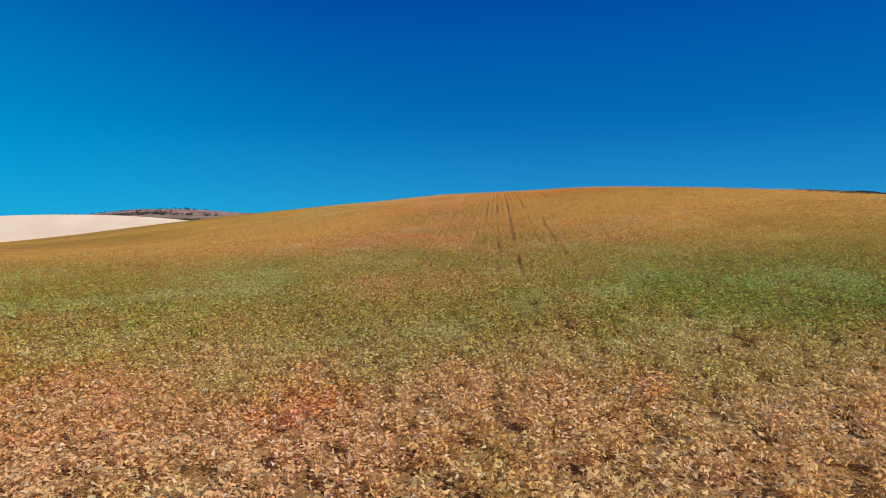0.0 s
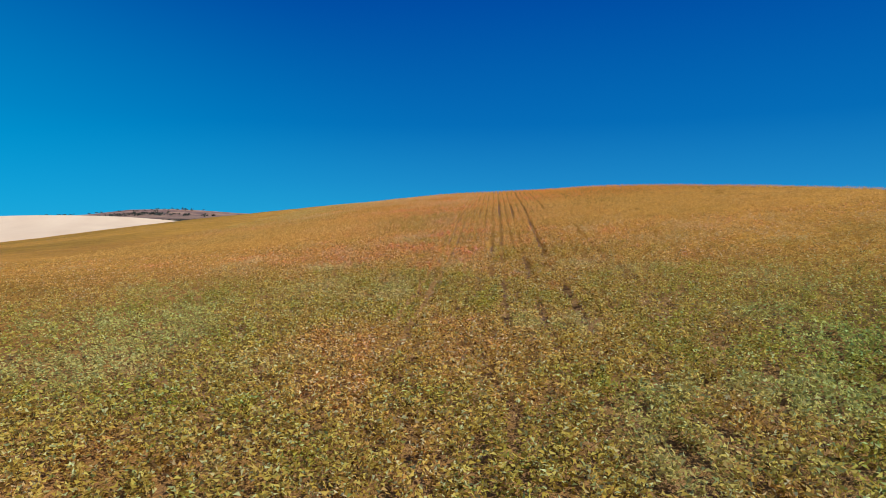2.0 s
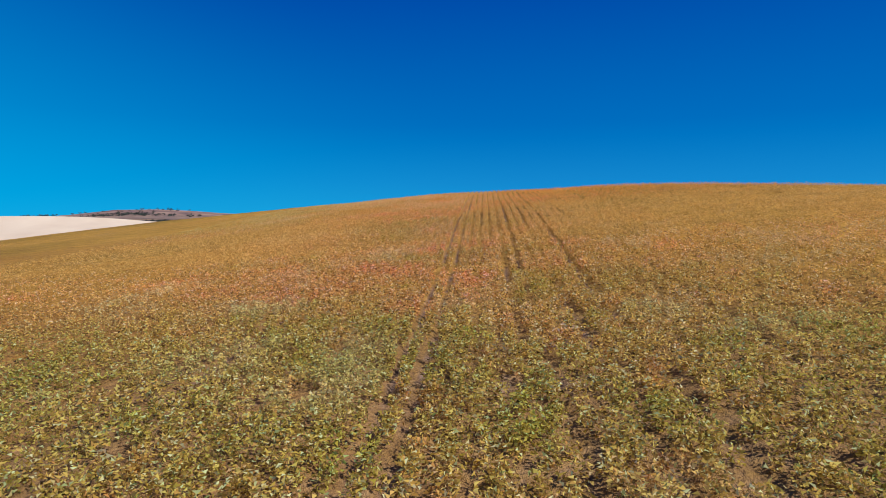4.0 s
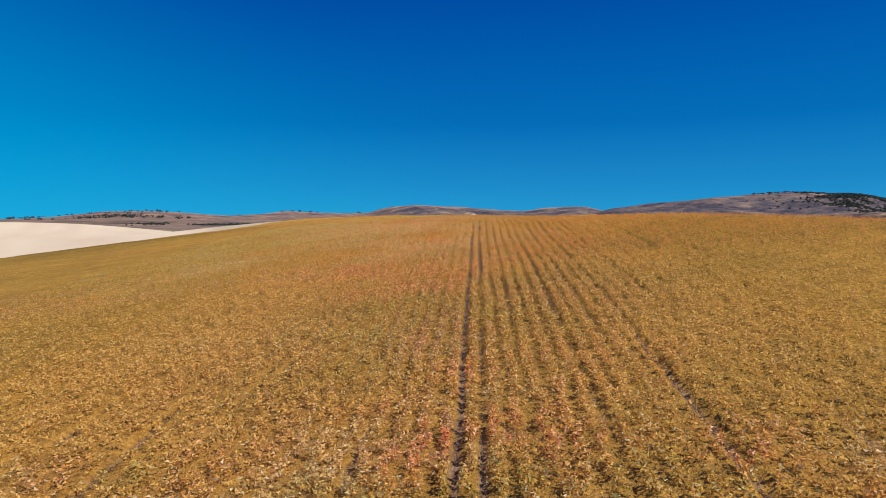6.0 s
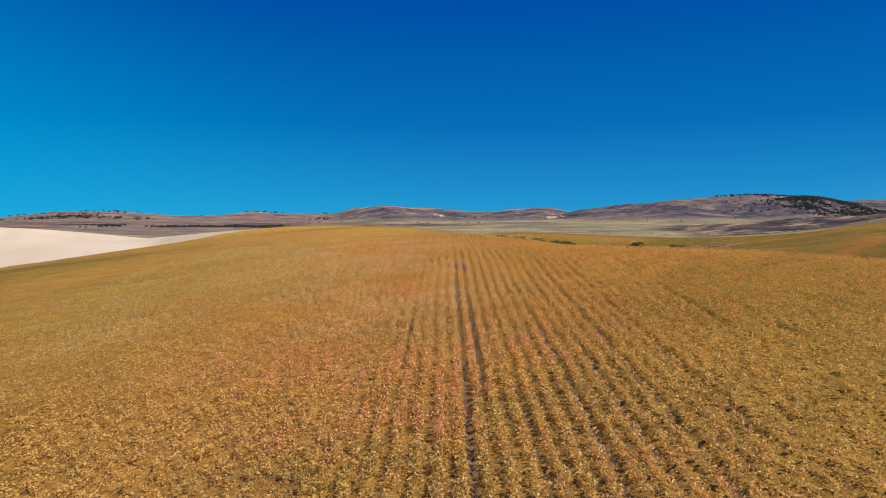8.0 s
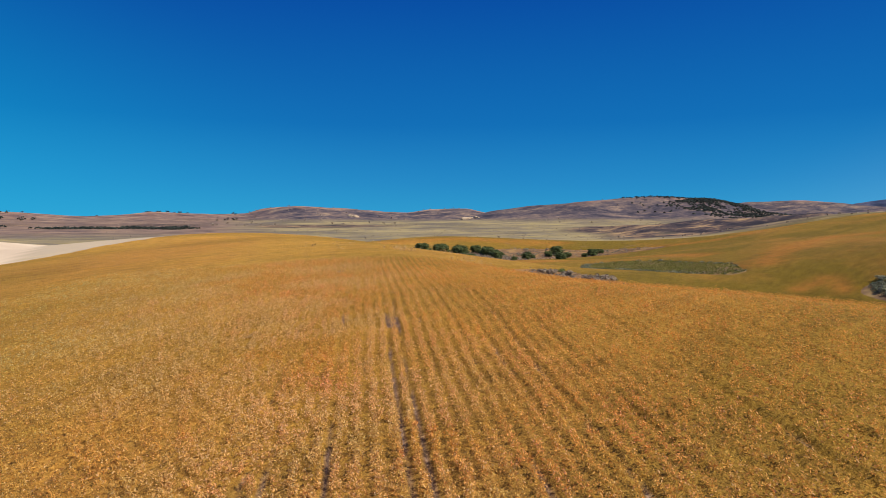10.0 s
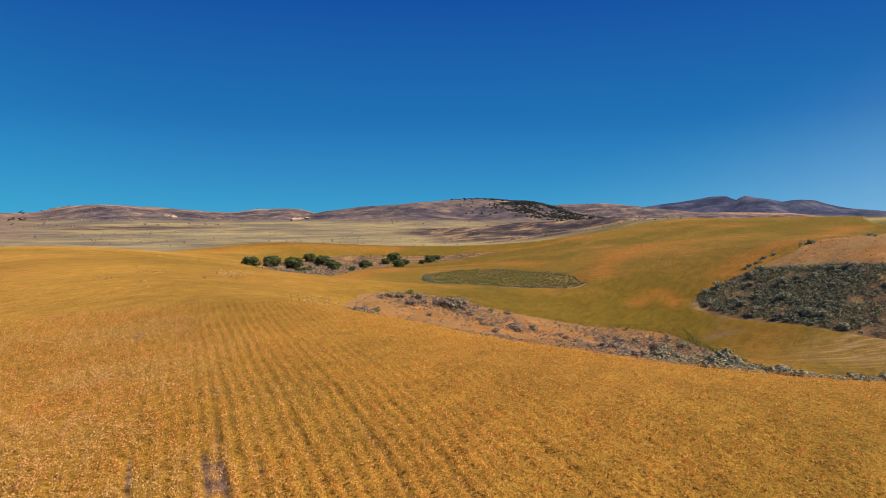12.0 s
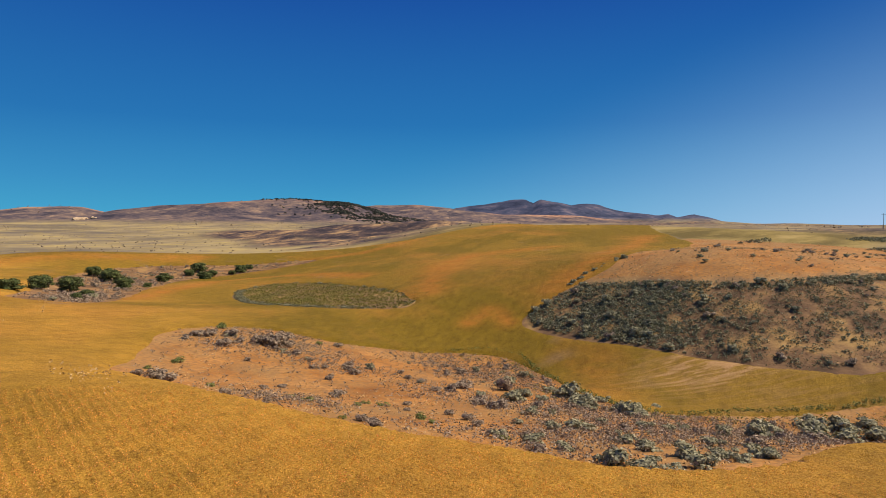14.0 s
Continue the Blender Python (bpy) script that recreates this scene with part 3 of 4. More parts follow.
def greenness(x, y):
    """Greener crop in the hollow and where the flight begins."""
    valley = np.maximum(np.clip((x - 25) / 40, 0, 1) * np.clip((y - 90) / 30, 0, 1), 1.0 * np.clip((x - 52) / 14, 0, 1) * np.clip((y - 62) / 10, 0, 1))
    start = 0.80 * np.clip((36 - y) / 14, 0, 1) * np.clip((y - 1) / 8, 0, 1) * np.clip(0.9 + 0.5 * wobble(x, y, 15, 63), 0.55, 1)
    damp = np.exp(-((x - 11) / 6) ** 2 - ((y - 13) / 6) ** 2)
    west = 0.28 * np.clip((-3 - x) / 14, 0, 1) * np.clip((y - 58) / 18, 0, 1) * np.clip((170 - y) / 20, 0, 1)
    brow = 0.06 * np.clip((y - 74) / 22, 0, 1) * np.clip((140 - y) / 15, 0, 1) * np.clip((16 - x) / 8, 0, 1)
    return np.clip(np.maximum.reduce([valley, start, west, brow]) + 0.55 * damp, 0, 1)


def deepness(x, y):
    """Deeper orange crop on the slope above the sandy strip."""
    return (0.65 + 0.35 * np.clip((x - 2) / 12, 0, 1)) * np.clip((y - 54) / 12, 0, 1) * np.clip((x + 14) / 10, 0, 1)


def build_canopy():
    """The far crop as one rough sheet at leaf height, outside the stretch with rows."""
    xs, ys = np.arange(-110, 310, 1.1), np.arange(-75, 362, 1.1)
    X, Y = np.meshgrid(xs, ys)
    d = in_crop(X, Y)
    U, V = row_frame((X[:-1, :-1] + X[1:, 1:]) / 2, (Y[:-1, :-1] + Y[1:, 1:]) / 2)
    hole = (U > NEAR_U[0] + 3) & (U < NEAR_U[1] - 3) & (V > NEAR_V[0] + 3) & (V < NEAR_V[1] - 3)
    keep = ((d[:-1, :-1] > 0) | (d[1:, :-1] > 0) | (d[:-1, 1:] > 0) | (d[1:, 1:] > 0)) & ~hole
    UV, VV = row_frame(X, Y)
    into = np.minimum.reduce([UV - NEAR_U[0], NEAR_U[1] - UV, VV - NEAR_V[0], NEAR_V[1] - VV])
    Z = land(X, Y) - 0.22 * np.clip(into, 0, 3) + np.clip(0.04 + d * 0.45, -0.5, 0.29) + np.clip(d, 0, 1) * (0.05 * wobble(X, Y, 1.6, 40) + 0.08 * rough(X, Y, 14, 41))
    faces = grid_faces(len(xs), len(ys))[keep.ravel()]
    used, faces = np.unique(faces, return_inverse=True)
    me = mesh_from("crop_canopy", np.stack([X.ravel(), Y.ravel(), Z.ravel()], 1)[used], faces.reshape(-1, 4), CANOPY)
    me.polygons.foreach_set("use_smooth", np.ones(len(me.polygons), bool))
    layer(me, "green", greenness(X, Y).ravel()[used])
    across = (X - 78) * 0.5 + (Y - 96.5) * 0.87
    scald = np.exp(-(((X - 78) * 0.87 - (Y - 96.5) * 0.5) / 7) ** 2 - ((across - 1.5) / 3.5) ** 2) + 0.14 * np.clip((X - 58) / 10, 0, 1) * np.clip((112 - Y) / 12, 0, 1) * np.clip((Y - 60) / 10, 0, 1)
    scald = np.clip(scald, 0, 0.6)
    layer(me, "bare", np.clip(rough(X, Y, 9, 64) * 2 - 1.05, 0, 0.8).ravel()[used])
    layer(me, "scald", scald.ravel()[used])
    layer(me, "rust", rustiness(X, Y).ravel()[used])
    tagged(new("crop_canopy", me), "ripe golden crop over rolling hills with rust and olive drifts", "crop field", kind="stuff")


build_rows()
build_canopy()


def leaf_cloud(rng, base, tall, wide, count, size, low=0.2, upright=0.25, corners=4):
    """Bent leaves round each plant base. Returns corners and faces of all of them."""
    n = len(base)
    p = np.repeat(base, count, 0)
    h = np.repeat(tall, count) * (low + (1 - low) * rng.random(n * count) ** 0.8)
    a, r = rng.random(n * count) * 2 * np.pi, np.repeat(wide, count) * np.sqrt(rng.random(n * count))
    c = p + np.stack([r * np.cos(a), r * np.sin(a), h], 1)
    d = rng.normal(size=(n * count, 3))
    d[:, 2] = d[:, 2] * 0.55 + upright * 1.6 - 0.15
    d /= np.linalg.norm(d, axis=1, keepdims=True)
    side = np.cross(d, rng.normal(size=(n * count, 3)))
    side /= np.linalg.norm(side, axis=1, keepdims=True)
    s = size * (0.6 + 0.8 * rng.random((n * count, 1)))
    if corners == 3:
        v = np.stack([c - d * s - side * s * 0.45, c - d * s * 0.4 + side * s * 0.6, c + d * s], 1).reshape(-1, 3)
    else:
        v = np.stack([c - d * s, c + side * s * 0.5, c + d * s, c - side * s * 0.5], 1).reshape(-1, 3)
    return v, np.arange(len(v)).reshape(-1, corners)


def build_crop():
    """Leaves that stand out of the rows near the line of flight."""
    rng = np.random.default_rng(5)
    u0, v0 = np.arange(-30, 34, ROW_GAP), np.arange(-8, 108, 0.15)
    U, V = (a.ravel() for a in np.meshgrid(u0, v0))
    row = np.round(U / ROW_GAP)
    U = U + rng.normal(0, 1, U.size) * (0.075 + 0.06 * np.clip((48 - V) / 16, 0, 1) + 0.13 * np.clip((np.abs(U + 2.5 - (V - 50) * 0.1) - 3.5) / 4.5, 0, 1)) + 0.05 * wobble(row * 0, V, 3.1, 60)
    V = V + rng.normal(0, 0.04, V.size)
    X, Y = row_place(U, V)
    keep = (rng.random(X.size) > missing(row, X, Y, V)) & (in_crop(X, Y) > 0.1)
    gap = np.floor(U / ROW_GAP)
    open_ = furrow(gap, X, Y, V)
    keep &= (open_ < 0.35) | (np.abs(U / ROW_GAP - gap - 0.5) * ROW_GAP > 0.12)
    X, Y, open_ = X[keep], Y[keep], open_[keep]
    off = np.abs(X) * np.where(Y < 14, 0.6, 1) * (1 + 0.12 * rng.standard_normal(X.size)) + np.clip(Y - 38, 0, 4) + np.clip(Y - 62, 0, 99) * 0.4
    base = np.stack([X, Y, land(X, Y)], 1)
    tall = 0.47 + 0.05 * rng.standard_normal(X.size) + 0.05 * wobble(X, Y, 4, 56)
    green = greenness(X, Y)
    dry = np.clip((10 - Y) / 11, 0, 1) * np.clip(0.45 + 0.7 * wobble(X, Y, 2.2, 65) + 0.5 * wobble(X, Y, 0.7, 69), 0, 1)
    dry = np.maximum(dry, 0.75 * np.clip((54 - Y) / 14, 0, 1) * np.clip(1.6 * wobble(X, Y, 2.6, 88) + 0.8 * wobble(X, Y, 0.8, 89) - 0.35, 0, 1))
    dry = np.maximum(dry, 0.7 * np.clip((10 - X) / 8, 0, 1) * np.clip((Y - 58) / 10, 0, 1) * np.clip(0.5 + 1.2 * wobble(X, Y, 3.1, 91) + 0.6 * wobble(X, Y, 0.9, 92), 0, 1))
    deep = deepness(X, Y)
    parts, evens, greens_, drys_, deeps_, start = [], [], [], [], [], 0
    spread = 0.125 + 0.03 * np.clip((34 - Y) / 14, 0, 1) - 0.06 * open_
    early, late = Y < 26, Y > 60
    for lo, hi, when, count, size in ((0, 5, early, 58, 0.037), (0, 5, ~early, 46, 0.037), (5, 9, ~late, 32, 0.039), (9, 16, ~late, 20, 0.040), (16, 26, ~late, 11, 0.038), (26, 40, ~late, 5, 0.042),
                                        (5, 9, late, 34, 0.034), (9, 16, late, 24, 0.034), (16, 26, late, 15, 0.034), (26, 40, late, 8, 0.034)):
        mask = (off >= lo) & (off < hi) & when
        v, f = leaf_cloud(rng, base[mask], tall[mask], spread[mask], count, size, 0.35, 0.08 if hi < 6 else 0.55 if size == 0.034 else 0.2, 3)
        evens.append(np.repeat(np.clip((off[mask] - 3) / 11, 0, 0.88) * np.where(Y[mask] < 42, 0.35, np.where(Y[mask] > 60, 0.42, 1)), 3 * count))
        greens_.append(np.repeat(green[mask], 3 * count))
        drys_.append(np.repeat(dry[mask], 3 * count))
        deeps_.append(np.repeat(deep[mask], 3 * count))
        parts.append((v, f + start))
        start += len(v)
    verts = np.concatenate([p[0] for p in parts])
    me = mesh_from("crop_plants", verts, np.concatenate([p[1] for p in parts]), CROP)
    layer(me, "green", np.concatenate(greens_))
    layer(me, "even", np.concatenate(evens))
    layer(me, "dry", np.concatenate(drys_))
    layer(me, "deep", np.concatenate(deeps_))
    tagged(new("crop_plants", me), "leafy yellow and rust crop plants standing in drill rows", "crop", kind="stuff")


build_crop()


# ---- things ----
def part(name, mesh, parent, label=""):
    """Links a mesh as one part under a thing."""
    ob = new(name, mesh)
    ob.parent = parent
    return tagged(ob, label)


def tube(bm, a, b, ra, rb, sides=6):
    """A tapered limb between two points."""
    a, b = Vector(a), Vector(b)
    turn = (b - a).to_track_quat("Z", "Y").to_matrix()
    rings = []
    for p, r in ((a, ra), (b, rb)):
        rings.append([bm.verts.new(p + turn @ Vector((r * math.cos(k * math.tau / sides), r * math.sin(k * math.tau / sides), 0))) for k in range(sides)])
    for k in range(sides):
        bm.faces.new((rings[0][k], rings[0][(k + 1) % sides], rings[1][(k + 1) % sides], rings[1][k]))
    bm.faces.new(rings[1])


def wood_mesh(name, limbs, mat):
    bm = bmesh.new()
    for limb in limbs:
        tube(bm, *limb)
    me = bpy.data.meshes.new(name)
    bm.to_mesh(me)
    bm.free()
    me.materials.append(mat)
    return me


def clump_leaves(rng, centres, radii, count, size, up=0.3, flat=0.85):
    """Small leaf sprays spread over the skins of some clumps. Returns corners and faces."""
    n = len(centres)
    d = rng.normal(size=(n * count, 3))
    d[:, 2] = np.abs(d[:, 2]) * 0.9 - 0.25
    d /= np.linalg.norm(d, axis=1, keepdims=True)
    r = np.repeat(radii, count)[:, None] * (0.55 + 0.5 * rng.random((n * count, 1)))
    c = np.repeat(centres, count, 0) + d * r * np.array([1, 1, flat])
    out = d + np.array([0, 0, up]) + 0.35 * rng.normal(size=d.shape)
    way = np.cross(out, rng.normal(size=d.shape))
    way /= np.linalg.norm(way, axis=1, keepdims=True)
    side = np.cross(way, out)
    side /= np.linalg.norm(side, axis=1, keepdims=True)
    s = size * (0.6 + 0.8 * rng.random((n * count, 1)))
    v = np.stack([c - way * s * 0.7, c + side * s * 0.5, c + way * s, c - side * s * 0.5], 1).reshape(-1, 3)
    return v, np.arange(len(v)).reshape(-1, 4)


def bush_meshes(kind, seed, clumps, leaves, size, mat, high):
    """Stems and crown of a bush one metre wide; high is its height."""
    rng = np.random.default_rng(seed)
    a = rng.random(clumps) * math.tau
    r = 0.38 * np.sqrt(rng.random(clumps))
    c = np.stack([r * np.cos(a), r * np.sin(a), high * (0.16 + 0.52 * rng.random(clumps)) - 0.3 * r], 1)
    rad = 0.16 + 0.11 * rng.random(clumps)
    v, f = clump_leaves(rng, c, rad, leaves, size)
    v[:, 2] = np.maximum(v[:, 2], 0.0)
    limbs = [((0.03 * math.cos(t), 0.03 * math.sin(t), -0.08), tuple(p), 0.025, 0.008, 5) for p, t in zip(c, a)]
    return wood_mesh(kind + "_stems", limbs, BARK), mesh_from(kind + "_crown", v, f, mat)


def bush_thing(name, meshes, label, group):
    root = tagged(new(name), label, "shrub", group)
    part("stems", meshes[0], root, "thin grey woody stems")
    part("crown", meshes[1], root)
    return root


def stand(x, y, width, turn=0.0, tall=1.0, sink=0.0):
    return pose(x, y, float(land(x, y)) - sink, 0, 0, turn) @ Matrix.Diagonal((width, width, width * tall, 1))


def plant_out(kinds, spots, rng, tall=(0.8, 1.15)):
    """Copies of the bushes in kinds at the spots (x, y, width)."""
    for x, y, w in spots:
        root = kinds[int(rng.integers(len(kinds)))]
        ob = copy_thing(root, Matrix())
        ob.matrix_basis = stand(x, y, w, rng.random() * 360, tall[0] + (tall[1] - tall[0]) * rng.random())


SAGE_LABEL = "grey-green sagebrush with dense leafy crown on sandy ground"
DRY_LABEL = "dry mauve-grey bush with thin twigs on sandy ground"
GREEN_LABEL = "small fresh green bush on sandy bank"
sages = [bush_thing("sagebrush", bush_meshes("sage", 60 + k, 14, 46, 0.085, SAGE, 0.8), SAGE_LABEL, "sagebrush on the banks") for k in range(3)]
drys = [bush_thing("dry_bush", bush_meshes("dry_bush", 70 + k, 13, 42, 0.075, DRYBUSH, 0.72), DRY_LABEL, "dry bushes on the banks") for k in range(2)]
far_sages = [bush_thing("sagebrush", bush_meshes("far_sage", 64 + k, 13, 34, 0.10, SAGE, 0.8), SAGE_LABEL, "sagebrush on the knoll") for k in range(3)]
far_drys = [bush_thing("dry_bush", bush_meshes("far_dry_bush", 74 + k, 12, 30, 0.095, DRYBUSH, 0.72), DRY_LABEL, "dry bushes in the gully") for k in range(2)]
greens = [bush_thing("green_bush", bush_meshes("green_bush", 80, 10, 40, 0.065, GREEN, 0.7), GREEN_LABEL, "green bushes on the banks")]
for k, ob in enumerate(far_sages + far_drys):
    ob.matrix_basis = stand(*((86, 128, 1.6), (84, 118, 1.7), (83, 108, 1.5), (52, 240, 1.8), (60, 262, 1.9))[k], 50 * k)
for k, (ob, x, y, w) in enumerate(zip(sages + drys + greens, (57.0, 59.3, 48.7, 56.1, 44.1, 40.8), (96.2, 105.2, 82.7, 110.5, 136.0, 145.0), (2.3, 2.7, 2.1, 2.7, 2.6, 1.4))):
    ob.matrix_basis = stand(x, y, w, 40 * k)

rng = np.random.default_rng(9)
# the sandy strip: big bushes one by one
plant_out(sages, [(58.2, 112.6, 2.1), (50.4, 104.9, 2.4), (54.7, 106.9, 1.5), (53.4, 104, 1.4), (60.1, 107.9, 1.4), (58.8, 105, 2), (55.4, 100.6, 2.5), (58, 103, 1.6), (44.3, 98.3, 1.3), (31.4, 90.9, 1.1), (32, 88.9, 1.3), (38, 94.8, 0.9), (32, 86.8, 1), (41.1, 91.8, 2),
                  (57.1, 97.5, 2.2), (56.6, 95.8, 2.1), (38.2, 86.9, 1.4), (30.5, 83.4, 1.6), (36.4, 84.5, 1.3), (47.5, 90.2, 1.4), (48.2, 88.8, 1.1), (51, 88.9, 1.2), (30.8, 81.7, 1.6), (31.1, 80.6, 1.2), (36.1, 82, 1.6), (33.6, 80.3, 1.5), (38.1, 81.4, 1.1), (37.5, 80.6, 1.3),
                  (36.9, 79.8, 1.1), (39.1, 79.7, 1.5), (39, 79.1, 1.1), (62.2, 85.3, 1.6), (69.5, 85.1, 2.4), (66.7, 83.6, 2.7), (66.7, 81.5, 2.6), (70.4, 84.9, 2.1), (71.1, 82.8, 2.6), (73.8, 81.5, 2.1), (70.3, 80, 2.5), (60.5, 101.5, 1.6), (62.5, 96.5, 1.4)], rng, (0.62, 0.88))
plant_out(drys, [(35.1, 139.4, 1.8), (36.8, 139.9, 1.8), (35.9, 134.4, 2.1), (39.2, 139.5, 2.2), (40.6, 135.3, 2.2), (42, 134.6, 3), (43.9, 134.1, 1.7), (21.1, 117.4, 1.2), (21.6, 115.5, 1.7), (22.3, 114.8, 1.7), (30, 114.8, 0.9), (32.4, 116, 0.9), (39.2, 119, 1.3), (42.1, 123.9, 0.8), (44.4, 123, 1.6), (52.1, 135.8, 1.4),
                 (26.9, 97.5, 1.1), (27.4, 97.1, 0.9), (33.9, 110.2, 1.5), (36.7, 104.6, 0.8), (33.7, 101.3, 0.6), (48.7, 117.9, 1.1), (48.6, 115.9, 1.1), (50.4, 121.2, 1), (46.3, 111.2, 1.2), (35.8, 99.2, 0.8), (60.7, 121.5, 1.8), (51.5, 112.3, 2.2), (44.3, 104, 1.9), (43.9, 101.6, 1.8), (35.3, 96.8, 1.2), (33.6, 94.4, 0.9), (45.7, 124.5, 1.4), (26.4, 95.6, 1.1)], rng, (0.6, 0.9))
plant_out(greens, [(40.2, 144.2, 1.3), (27.8, 126.9, 1.4), (49.5, 136.3, 1.3), (23.6, 122.7, 0.8), (28.9, 106.8, 1.1), (28.9, 108.9, 0.8), (31.8, 104.6, 0.9), (33.5, 105.7, 0.8), (34.1, 104.4, 1.1), (31.7, 97.6, 1), (31.1, 96.1, 0.7), (31.3, 90.3, 0.7), (26, 98.4, 0.6), (25.1, 114.1, 0.9)], rng, (0.55, 0.85))


def scatter(rng, n, box, test, lo, hi, apart=0.0):
    """Random places in a box (x0, y0, x1, y1) where test holds, with widths."""
    out = []
    while len(out) < n:
        x, y = rng.uniform(box[0], box[2]), rng.uniform(box[1], box[3])
        if float(test(x, y)) > rng.random() and all((x - a) ** 2 + (y - b) ** 2 > apart ** 2 for a, b, _ in out[-40:]):
            out.append((x, y, lo + (hi - lo) * rng.random() ** 2))
    return out


def strip_low(x, y):
    """More bushes towards the wash at the low side of the strip."""
    e = edge(x, y, STRIP)
    return (e > 0.8) * np.clip(0.25 + 0.75 * wobble(x, y, 9, 71) + 0.012 * (x - 40), 0.03, 1)


plant_out(far_sages + far_drys + far_drys, scatter(rng, 170, (20, 62, 100, 146), strip_low, 0.45, 1.35, 0.7), rng, (0.7, 1.1))


# ---- junipers in the gully ----
def juniper_tree(seed):
    rng = np.random.default_rng(seed)
    n = 36
    a, r = rng.random(n) * math.tau, 0.33 * np.sqrt(rng.random(n))
    h = 0.08 + 0.52 * rng.random(n)
    r = r * np.clip(1.25 - 1.1 * np.abs(h - 0.22), 0.5, 1.25)
    c = np.stack([r * np.cos(a), r * np.sin(a), h], 1)
    v, f = clump_leaves(rng, c, 0.13 + 0.09 * rng.random(n), 110, 0.05, 0.35, 0.95)
    v[:, 2] = np.maximum(v[:, 2], 0.02)
    root = tagged(new("juniper_tree"), "dark green rounded juniper tree on dry sandy slope", "tree", "junipers in the gully")
    limbs = [((0, 0, -0.06), (0.02, 0.01, 0.42), 0.05, 0.025, 8)] + [((0.01, 0, 0.08 + 0.25 * rng.random()), tuple(p), 0.018, 0.006, 5) for p in c[::2]]
    part("trunk", wood_mesh("juniper_trunk", limbs, BARK), root, "short grey-brown trunk with limbs")
    part("crown", mesh_from("juniper_crown", v, f, JUNIPER), root)
    return root


junipers = [juniper_tree(90 + k) for k in range(3)]
JUNIPER_AT = [(28.3, 205, 4.6), (36.2, 219, 5.2), (41, 216, 5.4), (40.3, 202, 2.9), (34.9, 188, 2.2), (64.7, 286, 5.2), (69, 285, 5.0), (57.7, 236, 5.4), (62.6, 262, 6.0), (66, 243, 2.6),
              (80.8, 271, 5.2), (104, 299, 6.0), (98, 293, 4.6), (97.2, 279, 5.2), (104, 287, 3.8), (117, 291, 5.8), (112, 288, 2.8), (72, 296, 3.0), (88, 284, 2.4), (123, 296, 3.2)]
for k, (x, y, w) in enumerate(JUNIPER_AT):
    ob = junipers[k] if k < 3 else copy_thing(junipers[k % 3], Matrix())
    ob.matrix_basis = stand(x, y, w, 67 * k, 0.70 + 0.07 * (k % 3))
plant_out(far_drys + far_drys + far_drys + far_sages, scatter(rng, 95, (24, 170, 152, 316), lambda x, y: edge(x, y, GULLY) > 1.0, 0.8, 2.3, 1.5), rng, (0.5, 0.9))


# ---- knoll, island rim and rough grass ----
def knoll_test(x, y):
    """Bushes crowd the low face of the knoll and thin out towards its sandy top."""
    face = (edge(x, y, FACE) > 0.3) * (edge(x, y, FIELD) < -0.6) * (edge(x, y, STRIP) < -1)
    rim = np.clip(1.4 - np.abs(edge(x, y, FACE) - 1.6) / 1.4, 0, 1) * (x > 95)
    dense = np.maximum(np.clip((y - 0.35 * (x - 79) - 97) / 7, 0.18, 1) * np.clip(0.85 + 0.8 * wobble(x, y, 6, 72), 0.12, 1), 0.75 * rim)
    return face * dense


plant_out(far_sages + far_sages + far_drys, scatter(rng, 130, (76, 70, 126, 134), knoll_test, 0.7, 2.0, 0.75), rng, (0.75, 1.1))
plant_out(far_sages, [(99.5 + 1.5 * k + 0.5 * math.sin(5 * k), 131.4 - 0.2 * k + 0.5 * math.sin(3 * k), 1.1 + 0.35 * math.sin(7 * k)) for k in range(11)], rng, (0.7, 0.95))
plant_out(far_drys + far_drys + far_sages, scatter(rng, 75, (98, 66, 185, 150), lambda x, y: (edge(x, y, FACE) < -0.5) * (edge(x, y, STRIP) < -6) * (edge(x, y, FIELD) < -1.5) * np.clip(0.2 + wobble(x, y, 9, 73), 0.02, 1), 0.6, 1.6, 1.2), rng, (0.55, 0.9))
plant_out(far_sages, [(x, y, w) for x, y, w in scatter(rng, 20, (60, 150, 102, 232), lambda x, y: (abs(edge(x, y, ISLAND) - 0.9) < 0.8) * (0.25 + 0.75 * (x < 70 + 0.12 * (y - 150))), 0.7, 1.7, 0.8)], rng, (0.6, 0.85))


def loose_growth(name, places, tall, wide, count, size, mat, label, category, seed):
    """Joined low growth that nobody could count."""
    rng = np.random.default_rng(seed)
    X, Y = places
    base = np.stack([X, Y, land(X, Y)], 1)
    v, f = leaf_cloud(rng, base, tall * (0.6 + 0.8 * rng.random(X.size)), np.full(X.size, wide), count, size)
    tagged(new(name, mesh_from(name, v, f, mat)), label, category, kind="stuff")


def loose_bushes(name, places, spread, count, size, mat, label, category, seed):
    """Joined small round bushes that nobody could count."""
    rng = np.random.default_rng(seed)
    X, Y = places
    rad = spread[0] + (spread[1] - spread[0]) * rng.random(X.size) ** 1.5
    v, f = clump_leaves(rng, np.stack([X, Y, land(X, Y) + 0.35 * rad], 1), rad, count, size)
    tagged(new(name, mesh_from(name, v, f, mat)), label, category, kind="stuff")


def many(seed, n, box, test):
    rng = np.random.default_rng(seed)
    X, Y = rng.uniform(box[0], box[2], n), rng.uniform(box[1], box[3], n)
    keep = test(X, Y) > rng.random(n)
    return X[keep], Y[keep]


